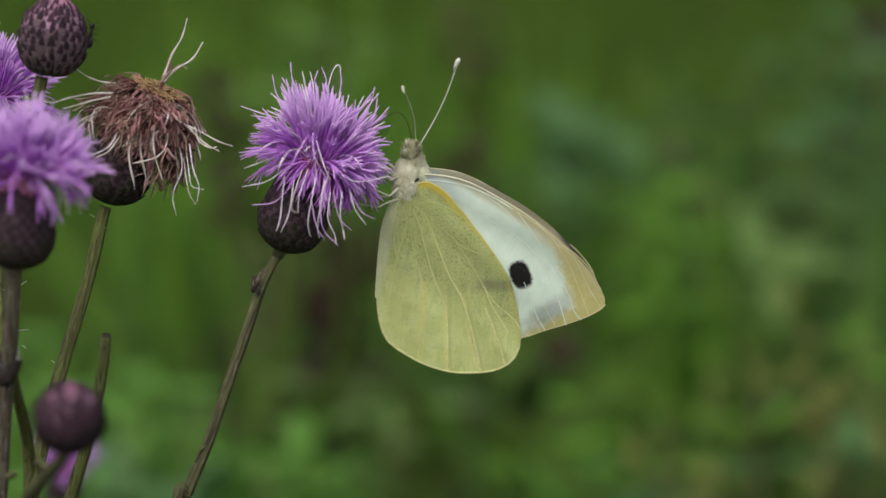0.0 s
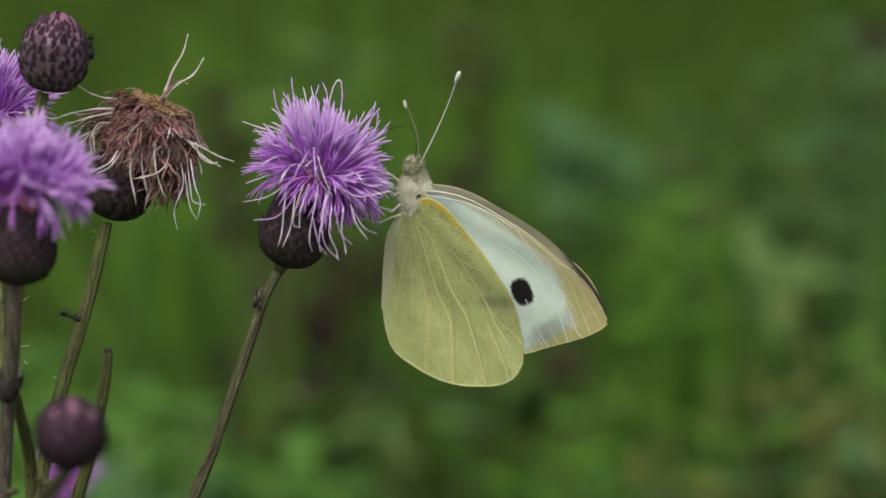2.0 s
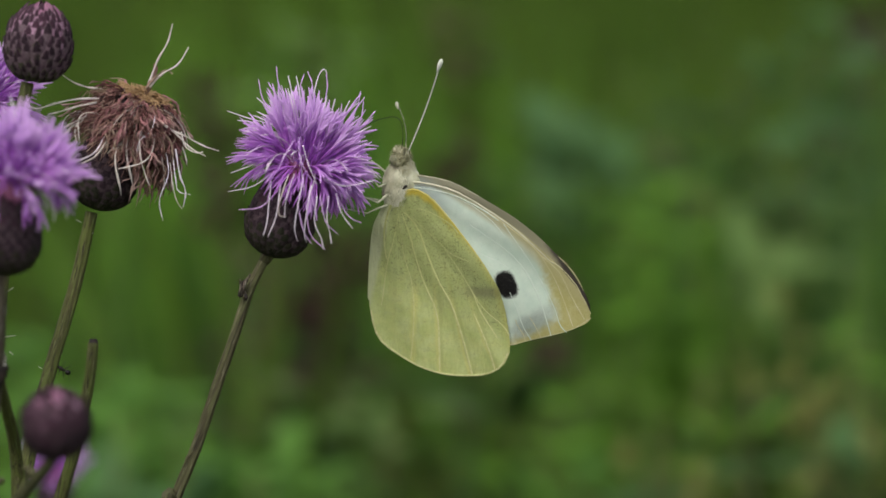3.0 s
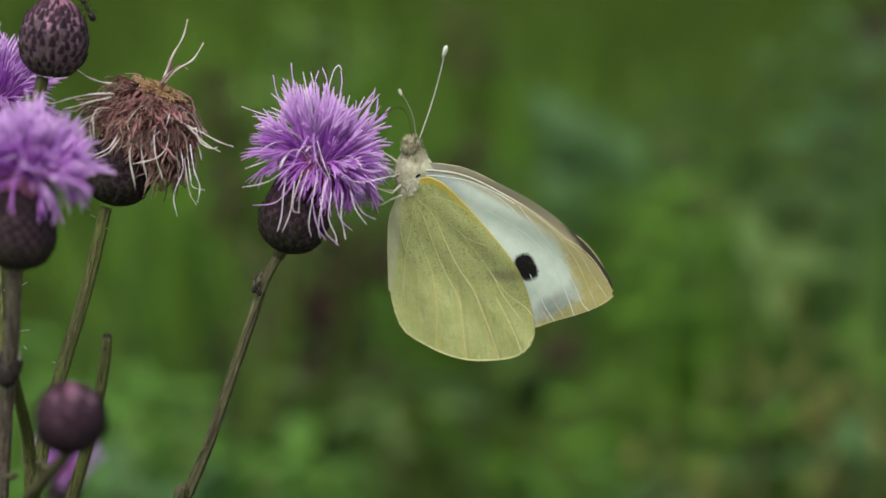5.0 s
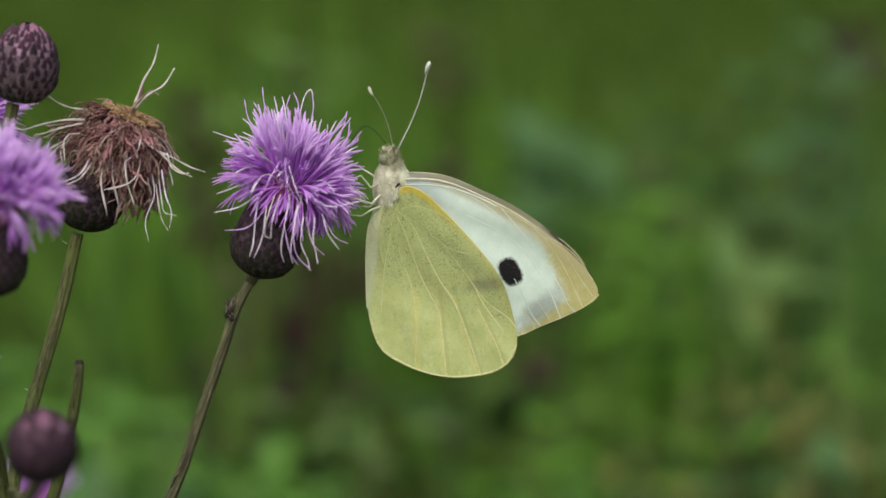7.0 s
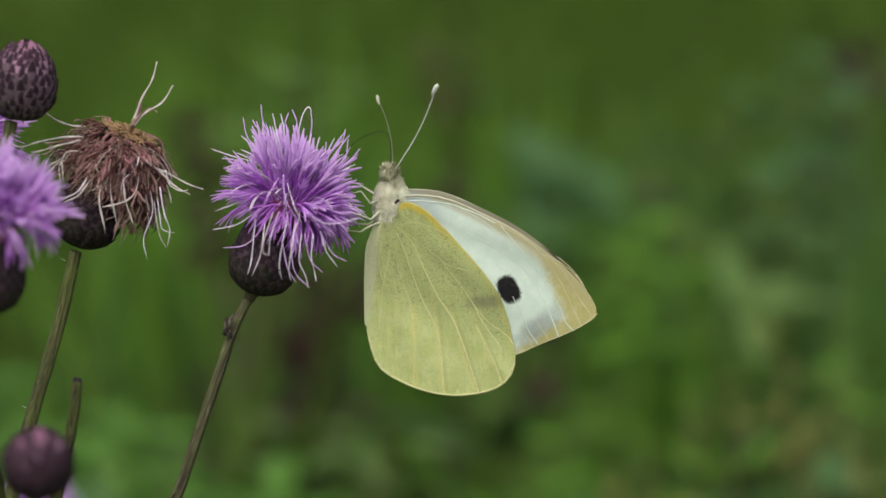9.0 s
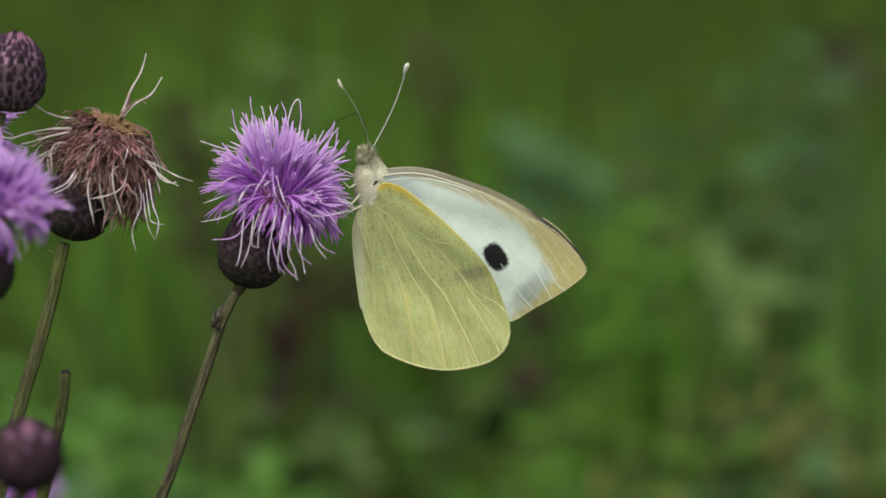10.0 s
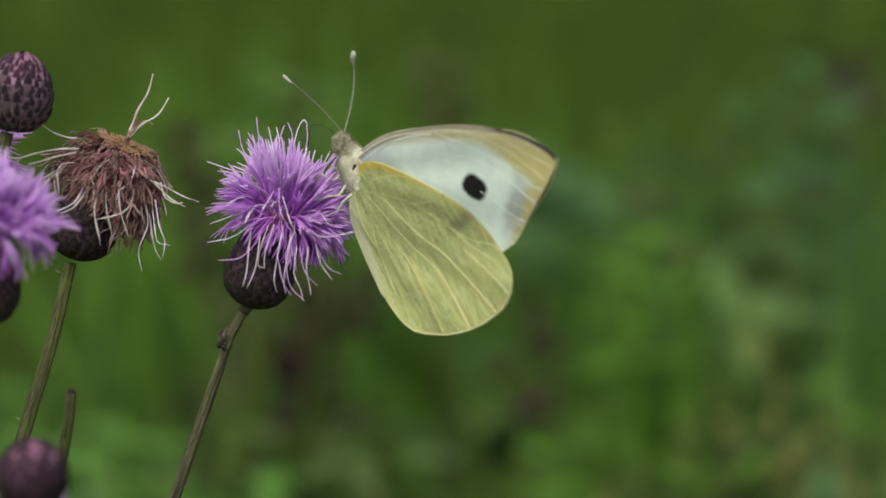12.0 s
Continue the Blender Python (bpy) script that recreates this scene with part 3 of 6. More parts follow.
GREEN_TUFT = "tussock of bright green broad grass blades"
BRIGHT_BLADE, DRY_BLADE = blade_pool(GRASS_BRIGHT, 1, 0.014), blade_pool(DRY, 2, 0.009)
PLAIN_BLADE, PALE_BLADE, DARK_BLADE = blade_pool(GRASS, 3, 0.012), blade_pool(LEAF_PALE, 4, 0.014), blade_pool(LEAF_DARK, 5, 0.014)
BLUE_BLADE = blade_pool(LEAF_BLUE, 6, 0.014)
STRAW = "tuft of dry straw-coloured grass"
for top, count, spread, pool, label in (
        (V(152.29, 1750.00, 61.18), 170, 0.05, BRIGHT_BLADE, GREEN_TUFT),
        (V(177.45, 1700.00, 0.42), 150, 0.045, BRIGHT_BLADE, GREEN_TUFT),
        (V(-291.27, 2200.00, 164.18), 120, 0.06, BRIGHT_BLADE, GREEN_TUFT),
        (V(-47.90, 2300.00, 183.05), 90, 0.05, BRIGHT_BLADE, GREEN_TUFT),
        (V(-207.57, 2300.00, 205.86), 120, 0.06, BRIGHT_BLADE, GREEN_TUFT),
        (V(-82.12, 2300.00, 240.07), 130, 0.07, BRIGHT_BLADE, GREEN_TUFT),
        (V(-165.47, 2350.00, 251.12), 110, 0.06, PLAIN_BLADE, "tussock of soft green meadow grass"),
        (V(125.85, 2350.00, 251.12), 120, 0.07, BRIGHT_BLADE, GREEN_TUFT),
        (V(-270.30, 2300.00, 234.37), 100, 0.05, BRIGHT_BLADE, GREEN_TUFT),
        (V(-207.07, 1800.00, 36.15), 90, 0.05, DARK_BLADE, "tussock of deep green blades"),
        (V(-148.91, 1650.00, -11.86), 80, 0.04, DARK_BLADE, "tussock of deep green blades"),
        (V(54.74, 2300.00, 217.26), 90, 0.05, BRIGHT_BLADE, GREEN_TUFT),
        (V(384.79, 2000.00, 79.83), 70, 0.03, BRIGHT_BLADE, GREEN_TUFT),
        (V(258.84, 1500.00, -74.01), 60, 0.022, DRY_BLADE, STRAW),
        (V(222.55, 1600.00, -59.11), 10, 0.03, DRY_BLADE, STRAW),
        (V(154.81, 1400.00, -114.20), 40, 0.03, DRY_BLADE, STRAW),
        (V(-101.96, 1250.00, -126.76), 14, 0.012, DRY_BLADE, STRAW),
        (V(374.18, 2200.00, 273.27), 120, 0.022, BLUE_BLADE, "tussock of blue-green blades"),
        (V(346.76, 2100.00, 167.13), 60, 0.02, BLUE_BLADE, "tussock of blue-green blades"),
        (V(-251.50, 1600.00, -47.21), 130, 0.05, BLUE_BLADE, "tussock of blue-green blades"),
        (V(-204.17, 1500.00, -77.73), 130, 0.05, BRIGHT_BLADE, GREEN_TUFT),
        (V(-278.23, 1550.00, -61.10), 110, 0.05, BRIGHT_BLADE, GREEN_TUFT),
        (V(-157.59, 1400.00, -93.37), 100, 0.05, BLUE_BLADE, "tussock of blue-green blades"),
        (V(-119.41, 1400.00, -103.79), 90, 0.04, BRIGHT_BLADE, GREEN_TUFT),
        (V(-23.80, 1500.00, -74.01), 90, 0.04, BLUE_BLADE, "tussock of blue-green blades"),
        (V(-91.71, 1350.00, -120.16), 90, 0.04, BRIGHT_BLADE, GREEN_TUFT),
        (V(-56.93, 1400.00, -114.20), 90, 0.04, PLAIN_BLADE, "tussock of soft green meadow grass"),
        (V(-261.72, 1400.00, -96.84), 90, 0.04, BRIGHT_BLADE, GREEN_TUFT),
        (V(-202.17, 1350.00, -116.81), 90, 0.04, BLUE_BLADE, "tussock of blue-green blades"),
        (V(-72.20, 1300.00, -128.60), 60, 0.045, BRIGHT_BLADE, GREEN_TUFT),
        (V(-109.29, 1450.00, -103.90), 60, 0.045, BRIGHT_BLADE, GREEN_TUFT),
        (V(-173.72, 1350.00, -110.12), 60, 0.045, BRIGHT_BLADE, GREEN_TUFT),
        (V(-242.31, 1450.00, -89.52), 60, 0.045, BRIGHT_BLADE, GREEN_TUFT),
        (V(-133.29, 2400.00, 280.26), 150, 0.09, BRIGHT_BLADE, GREEN_TUFT),
        (V(-222.55, 2400.00, 274.31), 130, 0.08, BRIGHT_BLADE, GREEN_TUFT),
        (V(-180.72, 1850.00, 50.91), 100, 0.05, DARK_BLADE, "tussock of deep green blades"),
        (V(-212.43, 1700.00, 13.07), 90, 0.04, DARK_BLADE, "tussock of deep green blades"),
        (V(225.30, 1950.00, 68.17), 110, 0.05, BRIGHT_BLADE, GREEN_TUFT),
        (V(339.62, 1800.00, 18.30), 100, 0.05, BRIGHT_BLADE, GREEN_TUFT),
        (V(335.21, 2000.00, 89.75), 100, 0.05, BRIGHT_BLADE, GREEN_TUFT),
        (V(337.29, 1900.00, 52.29), 110, 0.05, BRIGHT_BLADE, GREEN_TUFT),
        (V(247.79, 1900.00, 47.58), 90, 0.05, BRIGHT_BLADE, GREEN_TUFT),
        (V(279.37, 1800.00, 9.37), 90, 0.05, BLUE_BLADE, "tussock of blue-green blades"),
        (V(256.26, 1600.00, -27.37), 80, 0.03, PLAIN_BLADE, "tussock of soft green meadow grass"),
        (V(236.53, 1500.00, -74.01), 50, 0.03, BRIGHT_BLADE, GREEN_TUFT),
        (V(216.00, 2200.00, 180.55), 80, 0.04, BLUE_BLADE, "tussock of blue-green blades"),
        (V(-122.18, 2200.00, 207.82), 90, 0.03, BLUE_BLADE, "tussock of blue-green blades"),
        (V(379.90, 2250.00, 251.59), 60, 0.03, PALE_BLADE, "tussock of pale grey-green blades"),
        (V(371.01, 2150.00, 128.47), 50, 0.03, PALE_BLADE, "tussock of pale grey-green blades"),
        (V(257.41, 1450.00, -57.16), 50, 0.012, DRY_BLADE, STRAW)):
    tuft(top, int(count * 0.46), spread, pool, label)
SCATTER = random.Random(77)
for i in range(16):
    d = SCATTER.uniform(1.3, 1.8)
    top = STAGE @ Vector((SCATTER.uniform(0.10, 0.205) * d, d, SCATTER.uniform(-0.105, 0.0) * d))
    pool, label = SCATTER.choice(((BRIGHT_BLADE, GREEN_TUFT), (DRY_BLADE, STRAW), (PALE_BLADE, "tussock of pale grey-green blades")))
    tuft(top, SCATTER.randint(8, 22), SCATTER.uniform(0.008, 0.025), pool, label)
for i in range(46):
    d = SCATTER.uniform(1.35, 3.2)
    top = STAGE @ Vector((SCATTER.uniform(-0.21, 0.21) * d, d, SCATTER.uniform(-0.105, 0.09) * d))
    pool, label = SCATTER.choice(((BRIGHT_BLADE, GREEN_TUFT), (PLAIN_BLADE, "tussock of soft green meadow grass"), (PLAIN_BLADE, "tussock of soft green meadow grass"),
                                  (PALE_BLADE, "tussock of pale grey-green blades"), (DARK_BLADE, "tussock of deep green blades"), (DRY_BLADE, STRAW)))
    tuft(top, SCATTER.randint(10, 34), SCATTER.uniform(0.015, 0.05), pool, label)
for i, (top, leaves, size, mat, head, label) in enumerate((
        (V(196.46, 1400.00, -86.43), 9, 0.07, LEAF_BLUE, None, "low weed with blue-green leaves"),
        (V(134.22, 1350.00, -100.08), 9, 0.07, LEAF_BLUE, None, "low weed with blue-green leaves"),
        (V(245.28, 1300.00, -80.26), 8, 0.06, LEAF_BLUE, None, "low weed with blue-green leaves"),
        (V(170.43, 1400.00, -72.55), 8, 0.06, LEAF_BLUE, None, "low weed with blue-green leaves"),
        (V(201.72, 1200.00, -87.47), 3, 0.04, GRASS, DRY, "weed with a tan dry flower spike"),
        (V(126.74, 1200.00, -123.17), 3, 0.04, GRASS, DRY, "weed with a tan dry flower spike"),
        (V(117.02, 2000.00, 124.46), 9, 0.14, LEAF_BLUE, None, "weed with long blue-green leaves"),
        (V(367.59, 2100.00, 99.45), 14, 0.10, LEAF_BLUE, ROSY, "tall weed with blue-green leaves and rosy flowers"),
        (V(280.76, 1900.00, 19.31), 9, 0.13, LEAF_PALE, None, "weed with a few long pale leaves"),
        (V(316.54, 1700.00, -33.30), 12, 0.08, LEAF_PALE, None, "low weed with pale green leaves"),
        (V(292.31, 1500.00, -85.17), 14, 0.09, LEAF_PALE, None, "low weed with pale green leaves"),
        (V(192.79, 1600.00, -74.98), 10, 0.09, GRASS, None, "low weed with mid-green leaves"),
        (V(186.10, 1350.00, -126.86), 10, 0.08, GRASS, None, "low weed with mid-green leaves"),
        (V(117.67, 2100.00, 141.10), 9, 0.13, LEAF_PALE, None, "weed with a few long pale leaves"),
        (V(-119.45, 2200.00, 202.36), 14, 0.12, LEAF_PALE, None, "weed with a few long pale leaves"),
        (V(-60.99, 1500.00, -77.73), 10, 0.10, LEAF_PALE, None, "low weed with pale green leaves"),
        (V(-146.33, 1300.00, -104.43), 12, 0.09, LEAF_BLUE, None, "leafy weed with blue-green leaves"),
        (V(-176.95, 1300.00, -93.15), 20, 0.09, LEAF_BLUE, None, "leafy weed with blue-green leaves"),
        (V(-98.86, 1250.00, -117.46), 12, 0.08, GRASS_BRIGHT, None, "bright green leafy weed"),
        (V(-88.86, 1600.00, -23.40), 4, 0.05, LEAF_DARK, RUST, "weed with rust-brown seed heads"),
        (V(-50.73, 1650.00, 0.41), 4, 0.05, LEAF_DARK, RUST, "weed with rust-brown seed heads"),
        (V(-157.93, 1750.00, 35.14), 5, 0.06, LEAF_DARK, RUST, "weed with rust-brown seed heads"),
        (V(-69.02, 1600.00, -15.47), 5, 0.05, LEAF_DARK, RUST, "weed with rust-brown seed heads"),
        (V(85.69, 1600.00, -59.11), 6, 0.06, LEAF_DARK, RUST, "weed with rust-brown seed heads"),
        (V(-72.99, 1600.00, -47.21), 6, 0.06, LEAF_DARK, RUST, "weed with rust-brown seed heads"),
        (V(16.96, 1900.00, 75.84), 4, 0.05, LEAF_DARK, RUST, "weed with rust-brown seed heads"),
        (V(417.82, 2200.00, 207.82), 8, 0.08, LEAF_DARK, RUST, "weed with rust-brown seed heads"),
        (V(-200.33, 2000.00, 134.38), 4, 0.05, LEAF_DARK, RUST, "weed with rust-brown seed heads"),
        (V(243.67, 1800.00, -4.02), 5, 0.10, LEAF_DARK, None, "deep green leafy weed"),
        (V(56.11, 1550.00, -68.79), 12, 0.10, LEAF_DARK, None, "deep green leafy weed"),
        (V(-29.16, 1400.00, -110.73), 5, 0.09, LEAF_DARK, None, "deep green leafy weed"),
        (V(297.82, 2200.00, 175.09), 14, 0.12, LEAF_DARK, None, "deep green leafy weed"),
        (V(120.10, 1400.00, -110.73), 12, 0.09, LEAF_DARK, None, "deep green leafy weed"))):
    weed(top, leaves, size, mat, STEM_GREEN, label, 40 + i, head)


def leafy_clump(top, leaves, size, crown, mat, label, seed):
    """A weed whose leaves crowd round its top."""
    rng = random.Random(seed)
    foot = Vector((top.x + rng.uniform(-0.03, 0.03), top.y + rng.uniform(-0.03, 0.03), lift(top.x, top.y)))
    m = Matrix.Translation(foot)
    ob = thing("leafy_weed", None, m, label, "weed", "leafy weeds in the meadow")
    line = spline([Vector(), (top - foot) * 0.5 + Vector((rng.uniform(-0.02, 0.02), 0, 0)), top - foot], 10)
    bm = bmesh.new()
    tube(bm, line, [0.0032 - 0.0022 * i / 10 for i in range(11)], 6)
    part("stalk", to_mesh(bm, "stalk", [STEM_GREEN]), ob, m)
    me = [leaf_mesh("leaf", size * k, size * k * w, 0.35, d, mat) for k, w, d in ((1.0, 0.42, 0.7), (0.8, 0.5, 0.4), (0.65, 0.45, 0.9))]
    for i in range(leaves):
        p = top + Vector((rng.gauss(0, 0.4), rng.gauss(0, 0.4), rng.uniform(-1.0, 0.25))) * crown
        part("leaf", me[i % 3], ob, Matrix.Translation(p) @ Matrix.Rotation(i * 2.4 + rng.uniform(-0.6, 0.6), 4, "Z") @ Matrix.Rotation(rng.uniform(0.3, 1.7), 4, "Y"))


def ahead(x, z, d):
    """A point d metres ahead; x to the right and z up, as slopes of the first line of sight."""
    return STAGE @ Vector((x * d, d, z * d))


BRIGHT_LABEL, SOFT_LABEL, PALE_LABEL, BLUE_LABEL = "leafy weed with fresh bright green leaves", "leafy weed with soft mid-green leaves", "leafy weed with pale grey-green leaves", "leafy weed with blue-green leaves"
OLIVE_LABEL, BROWN_LABEL, DARK_LABEL, TAN_LABEL = "weed with dull olive leaves", "weed with withered brown leaves", "weed with deep green leaves", "weed with dry straw-coloured leaves"
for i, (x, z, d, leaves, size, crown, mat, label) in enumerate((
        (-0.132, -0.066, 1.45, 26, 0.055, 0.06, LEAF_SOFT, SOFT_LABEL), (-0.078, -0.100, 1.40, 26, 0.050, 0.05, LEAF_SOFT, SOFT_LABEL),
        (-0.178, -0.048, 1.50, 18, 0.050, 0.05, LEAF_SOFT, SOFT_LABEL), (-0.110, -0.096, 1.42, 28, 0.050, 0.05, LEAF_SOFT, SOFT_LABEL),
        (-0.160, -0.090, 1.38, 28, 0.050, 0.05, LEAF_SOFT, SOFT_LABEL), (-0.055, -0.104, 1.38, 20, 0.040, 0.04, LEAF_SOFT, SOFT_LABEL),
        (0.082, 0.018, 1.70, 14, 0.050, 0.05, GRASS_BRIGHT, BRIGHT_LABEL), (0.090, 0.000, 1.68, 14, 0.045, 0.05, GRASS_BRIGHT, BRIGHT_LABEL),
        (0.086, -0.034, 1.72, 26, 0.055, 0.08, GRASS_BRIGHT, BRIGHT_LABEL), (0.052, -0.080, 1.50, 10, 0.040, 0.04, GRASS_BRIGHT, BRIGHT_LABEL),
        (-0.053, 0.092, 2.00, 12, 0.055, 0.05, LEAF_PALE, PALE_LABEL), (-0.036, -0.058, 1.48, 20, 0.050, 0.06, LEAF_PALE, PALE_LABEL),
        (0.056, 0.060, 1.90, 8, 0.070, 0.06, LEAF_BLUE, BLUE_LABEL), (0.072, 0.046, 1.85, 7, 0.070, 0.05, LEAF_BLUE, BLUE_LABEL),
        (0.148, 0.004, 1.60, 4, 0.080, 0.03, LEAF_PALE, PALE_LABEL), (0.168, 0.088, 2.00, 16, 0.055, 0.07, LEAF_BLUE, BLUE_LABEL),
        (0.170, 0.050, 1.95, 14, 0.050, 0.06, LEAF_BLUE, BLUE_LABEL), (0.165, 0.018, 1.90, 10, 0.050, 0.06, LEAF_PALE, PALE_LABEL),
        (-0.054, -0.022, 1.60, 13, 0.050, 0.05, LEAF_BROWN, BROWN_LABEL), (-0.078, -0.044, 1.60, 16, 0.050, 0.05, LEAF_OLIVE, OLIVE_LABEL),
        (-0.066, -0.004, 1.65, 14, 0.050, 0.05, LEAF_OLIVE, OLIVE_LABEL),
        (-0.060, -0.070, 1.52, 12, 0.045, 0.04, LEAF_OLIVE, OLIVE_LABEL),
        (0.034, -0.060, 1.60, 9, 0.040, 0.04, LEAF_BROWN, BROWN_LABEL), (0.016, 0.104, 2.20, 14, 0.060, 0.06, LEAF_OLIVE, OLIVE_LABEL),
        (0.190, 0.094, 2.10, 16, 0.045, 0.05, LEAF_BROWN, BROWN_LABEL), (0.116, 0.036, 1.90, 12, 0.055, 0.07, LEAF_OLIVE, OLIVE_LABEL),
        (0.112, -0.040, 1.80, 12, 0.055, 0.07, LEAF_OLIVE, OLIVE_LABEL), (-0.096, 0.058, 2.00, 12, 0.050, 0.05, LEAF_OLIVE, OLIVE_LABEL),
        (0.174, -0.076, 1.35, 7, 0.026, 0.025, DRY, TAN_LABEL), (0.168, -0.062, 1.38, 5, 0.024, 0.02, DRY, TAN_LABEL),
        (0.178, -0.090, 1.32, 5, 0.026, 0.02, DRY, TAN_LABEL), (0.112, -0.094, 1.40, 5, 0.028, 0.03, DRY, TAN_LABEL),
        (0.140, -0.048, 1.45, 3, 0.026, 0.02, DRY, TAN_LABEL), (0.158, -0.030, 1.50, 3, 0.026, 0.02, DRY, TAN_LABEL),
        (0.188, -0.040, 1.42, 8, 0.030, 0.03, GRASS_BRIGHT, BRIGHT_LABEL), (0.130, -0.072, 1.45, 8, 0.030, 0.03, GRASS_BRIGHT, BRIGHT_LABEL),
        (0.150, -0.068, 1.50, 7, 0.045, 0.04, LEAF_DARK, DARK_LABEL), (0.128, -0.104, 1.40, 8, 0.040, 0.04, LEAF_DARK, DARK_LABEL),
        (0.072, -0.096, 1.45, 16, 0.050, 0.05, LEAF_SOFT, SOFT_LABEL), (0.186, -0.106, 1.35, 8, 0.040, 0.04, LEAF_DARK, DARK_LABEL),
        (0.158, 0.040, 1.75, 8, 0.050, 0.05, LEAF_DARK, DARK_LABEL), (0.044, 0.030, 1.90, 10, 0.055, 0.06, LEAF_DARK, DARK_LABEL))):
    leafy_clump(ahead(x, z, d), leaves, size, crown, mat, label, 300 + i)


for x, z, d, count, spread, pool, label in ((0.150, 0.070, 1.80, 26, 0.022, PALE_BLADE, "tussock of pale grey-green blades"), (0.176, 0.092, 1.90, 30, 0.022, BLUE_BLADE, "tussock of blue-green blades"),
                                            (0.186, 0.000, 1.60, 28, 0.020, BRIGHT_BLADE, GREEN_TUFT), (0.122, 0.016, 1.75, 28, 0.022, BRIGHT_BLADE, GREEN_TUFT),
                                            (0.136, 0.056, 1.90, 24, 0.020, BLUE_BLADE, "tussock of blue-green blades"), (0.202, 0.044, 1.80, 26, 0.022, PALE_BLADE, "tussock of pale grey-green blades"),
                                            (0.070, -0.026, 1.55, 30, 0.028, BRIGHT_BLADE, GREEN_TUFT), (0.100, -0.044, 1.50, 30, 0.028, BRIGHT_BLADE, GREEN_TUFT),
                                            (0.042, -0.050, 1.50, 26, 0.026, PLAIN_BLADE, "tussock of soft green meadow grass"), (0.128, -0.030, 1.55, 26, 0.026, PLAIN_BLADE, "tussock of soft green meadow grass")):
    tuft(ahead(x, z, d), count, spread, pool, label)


# ---- thistles ----
def bract_mesh(name, body, edge, tip):
    """A pointed scale, base at the origin, z upwards, x outwards; 1 long, 0.56 wide, with a paler margin."""
    bm = bmesh.new()
    rows = []
    for z, w, x in ((0, 0.20, 0.0), (0.3, 0.28, 0.03), (0.58, 0.26, 0.035), (0.8, 0.18, 0.01), (0.93, 0.08, -0.02), (1.02, 0.012, -0.05)):
        rows.append([bm.verts.new((x - 1.6 * (k * w) ** 2 + 0.05 * (1 - abs(k)), k * w, z)) for k in (-1, -0.62, 0, 0.62, 1)])
    for i, (a, b) in enumerate(zip(rows, rows[1:])):
        for k in range(4):
            bm.faces.new((a[k], a[k + 1], b[k + 1], b[k])).material_index = 2 if k in (1, 2) and i > 1 else 1 if i in (1, 2) else 0
    return to_mesh(bm, name, [body, edge, tip])


def curl(length, a0, a1, n, power, rng, sway):
    """Points of a strand from the origin that turns from angle a0 to a1 off z, towards x."""
    p, out = Vector(), [Vector()]
    ph, amp = rng.uniform(0, math.tau), rng.uniform(0, sway)
    for i in range(n):
        t = (i + 0.5) / n
        a = a0 + (a1 - a0) * t ** power
        p = p + Vector((math.sin(a), amp * math.sin(ph + 4 * t), math.cos(a))) * (length / n)
        out.append(p.copy())
    return out


def floret_mesh(rng, length, a0, a1, mats, lobes=4, width=0.2, bend=1.0):
    """A slender tube that opens into narrow strap-like lobes; also gives its tip."""
    bm = bmesh.new()
    line = curl(length, a0, a1, 9, bend, rng, 0.30)
    w = width * MM
    tube(bm, line[:7], [w * k for k in (0.5, 0.45, 0.45, 0.5, 0.7, 0.9, 0.5)], 5)
    d = (line[6] - line[5]).normalized()
    turn = (line[9] - line[8]).normalized() - d
    side = d.orthogonal().normalized()
    for k in range(lobes):
        s = side.copy()
        s.rotate(Matrix.Rotation(k * math.tau / lobes + rng.uniform(-0.5, 0.5), 3, d))
        reach = length * rng.uniform(0.34, 0.54)
        k = rng.uniform(0.05, 0.34)
        pts = [line[5] + (d + turn * (0.6 * t)) * (reach * t) + s * (reach * k * t ** 1.5) for t in (0, 0.3, 0.6, 0.85, 1.0)]
        tube(bm, pts, [w * 0.6, w * 0.82, w * 0.8, w * 0.55, w * 0.22], 4, 1, flat=0.5)
    return to_mesh(bm, "floret", mats), line[9]


def style_mesh(rng, length, a0, a1, mat, width=0.17, bend=1.3):
    bm = bmesh.new()
    line = curl(length, a0, a1, 10, bend, rng, 0.4)
    tube(bm, line, [width * MM * (0.8 + 0.5 * (i > 7)) * (0.45 if i == 10 else 1) for i in range(11)], 5)
    return to_mesh(bm, "style", [mat])


def strand_mesh(rng, length, a0, a1, mats, width=0.2, flat=1.0):
    """A withered strand that kinks as it hangs."""
    bm = bmesh.new()
    line = curl(length, a0, a1, 10, 0.8, rng, 1.25)
    tube(bm, line, [width * MM * rng.uniform(0.6, 1.25) * (0.4 if i == 10 else 1) for i in range(11)], 5, 0, flat=flat)
    return to_mesh(bm, "strand", mats)


def shred_mesh(rng, length, a0, a1, mats, width=0.2, ribbons=3):
    """A withered floret: a few crumpled ribbons from one base."""
    bm = bmesh.new()
    for _ in range(ribbons):
        line = curl(length * rng.uniform(0.65, 1.0), a0 + rng.uniform(-0.2, 0.2), a1 + rng.uniform(-0.35, 0.35), 9, 0.8, rng, 0.9)
        turn = Matrix.Rotation(rng.uniform(-0.35, 0.35), 3, "Z")
        line = [p + Vector((rng.gauss(0, 1), rng.gauss(0, 1), rng.gauss(0, 1))) * (0.11 * MM) for p in line]
        tube(bm, [turn @ p for p in line], [width * MM * rng.uniform(0.5, 1.3) * (0.35 if i > 8 else 1) for i in range(10)], 4, 0, flat=0.3)
    return to_mesh(bm, "shred", mats)


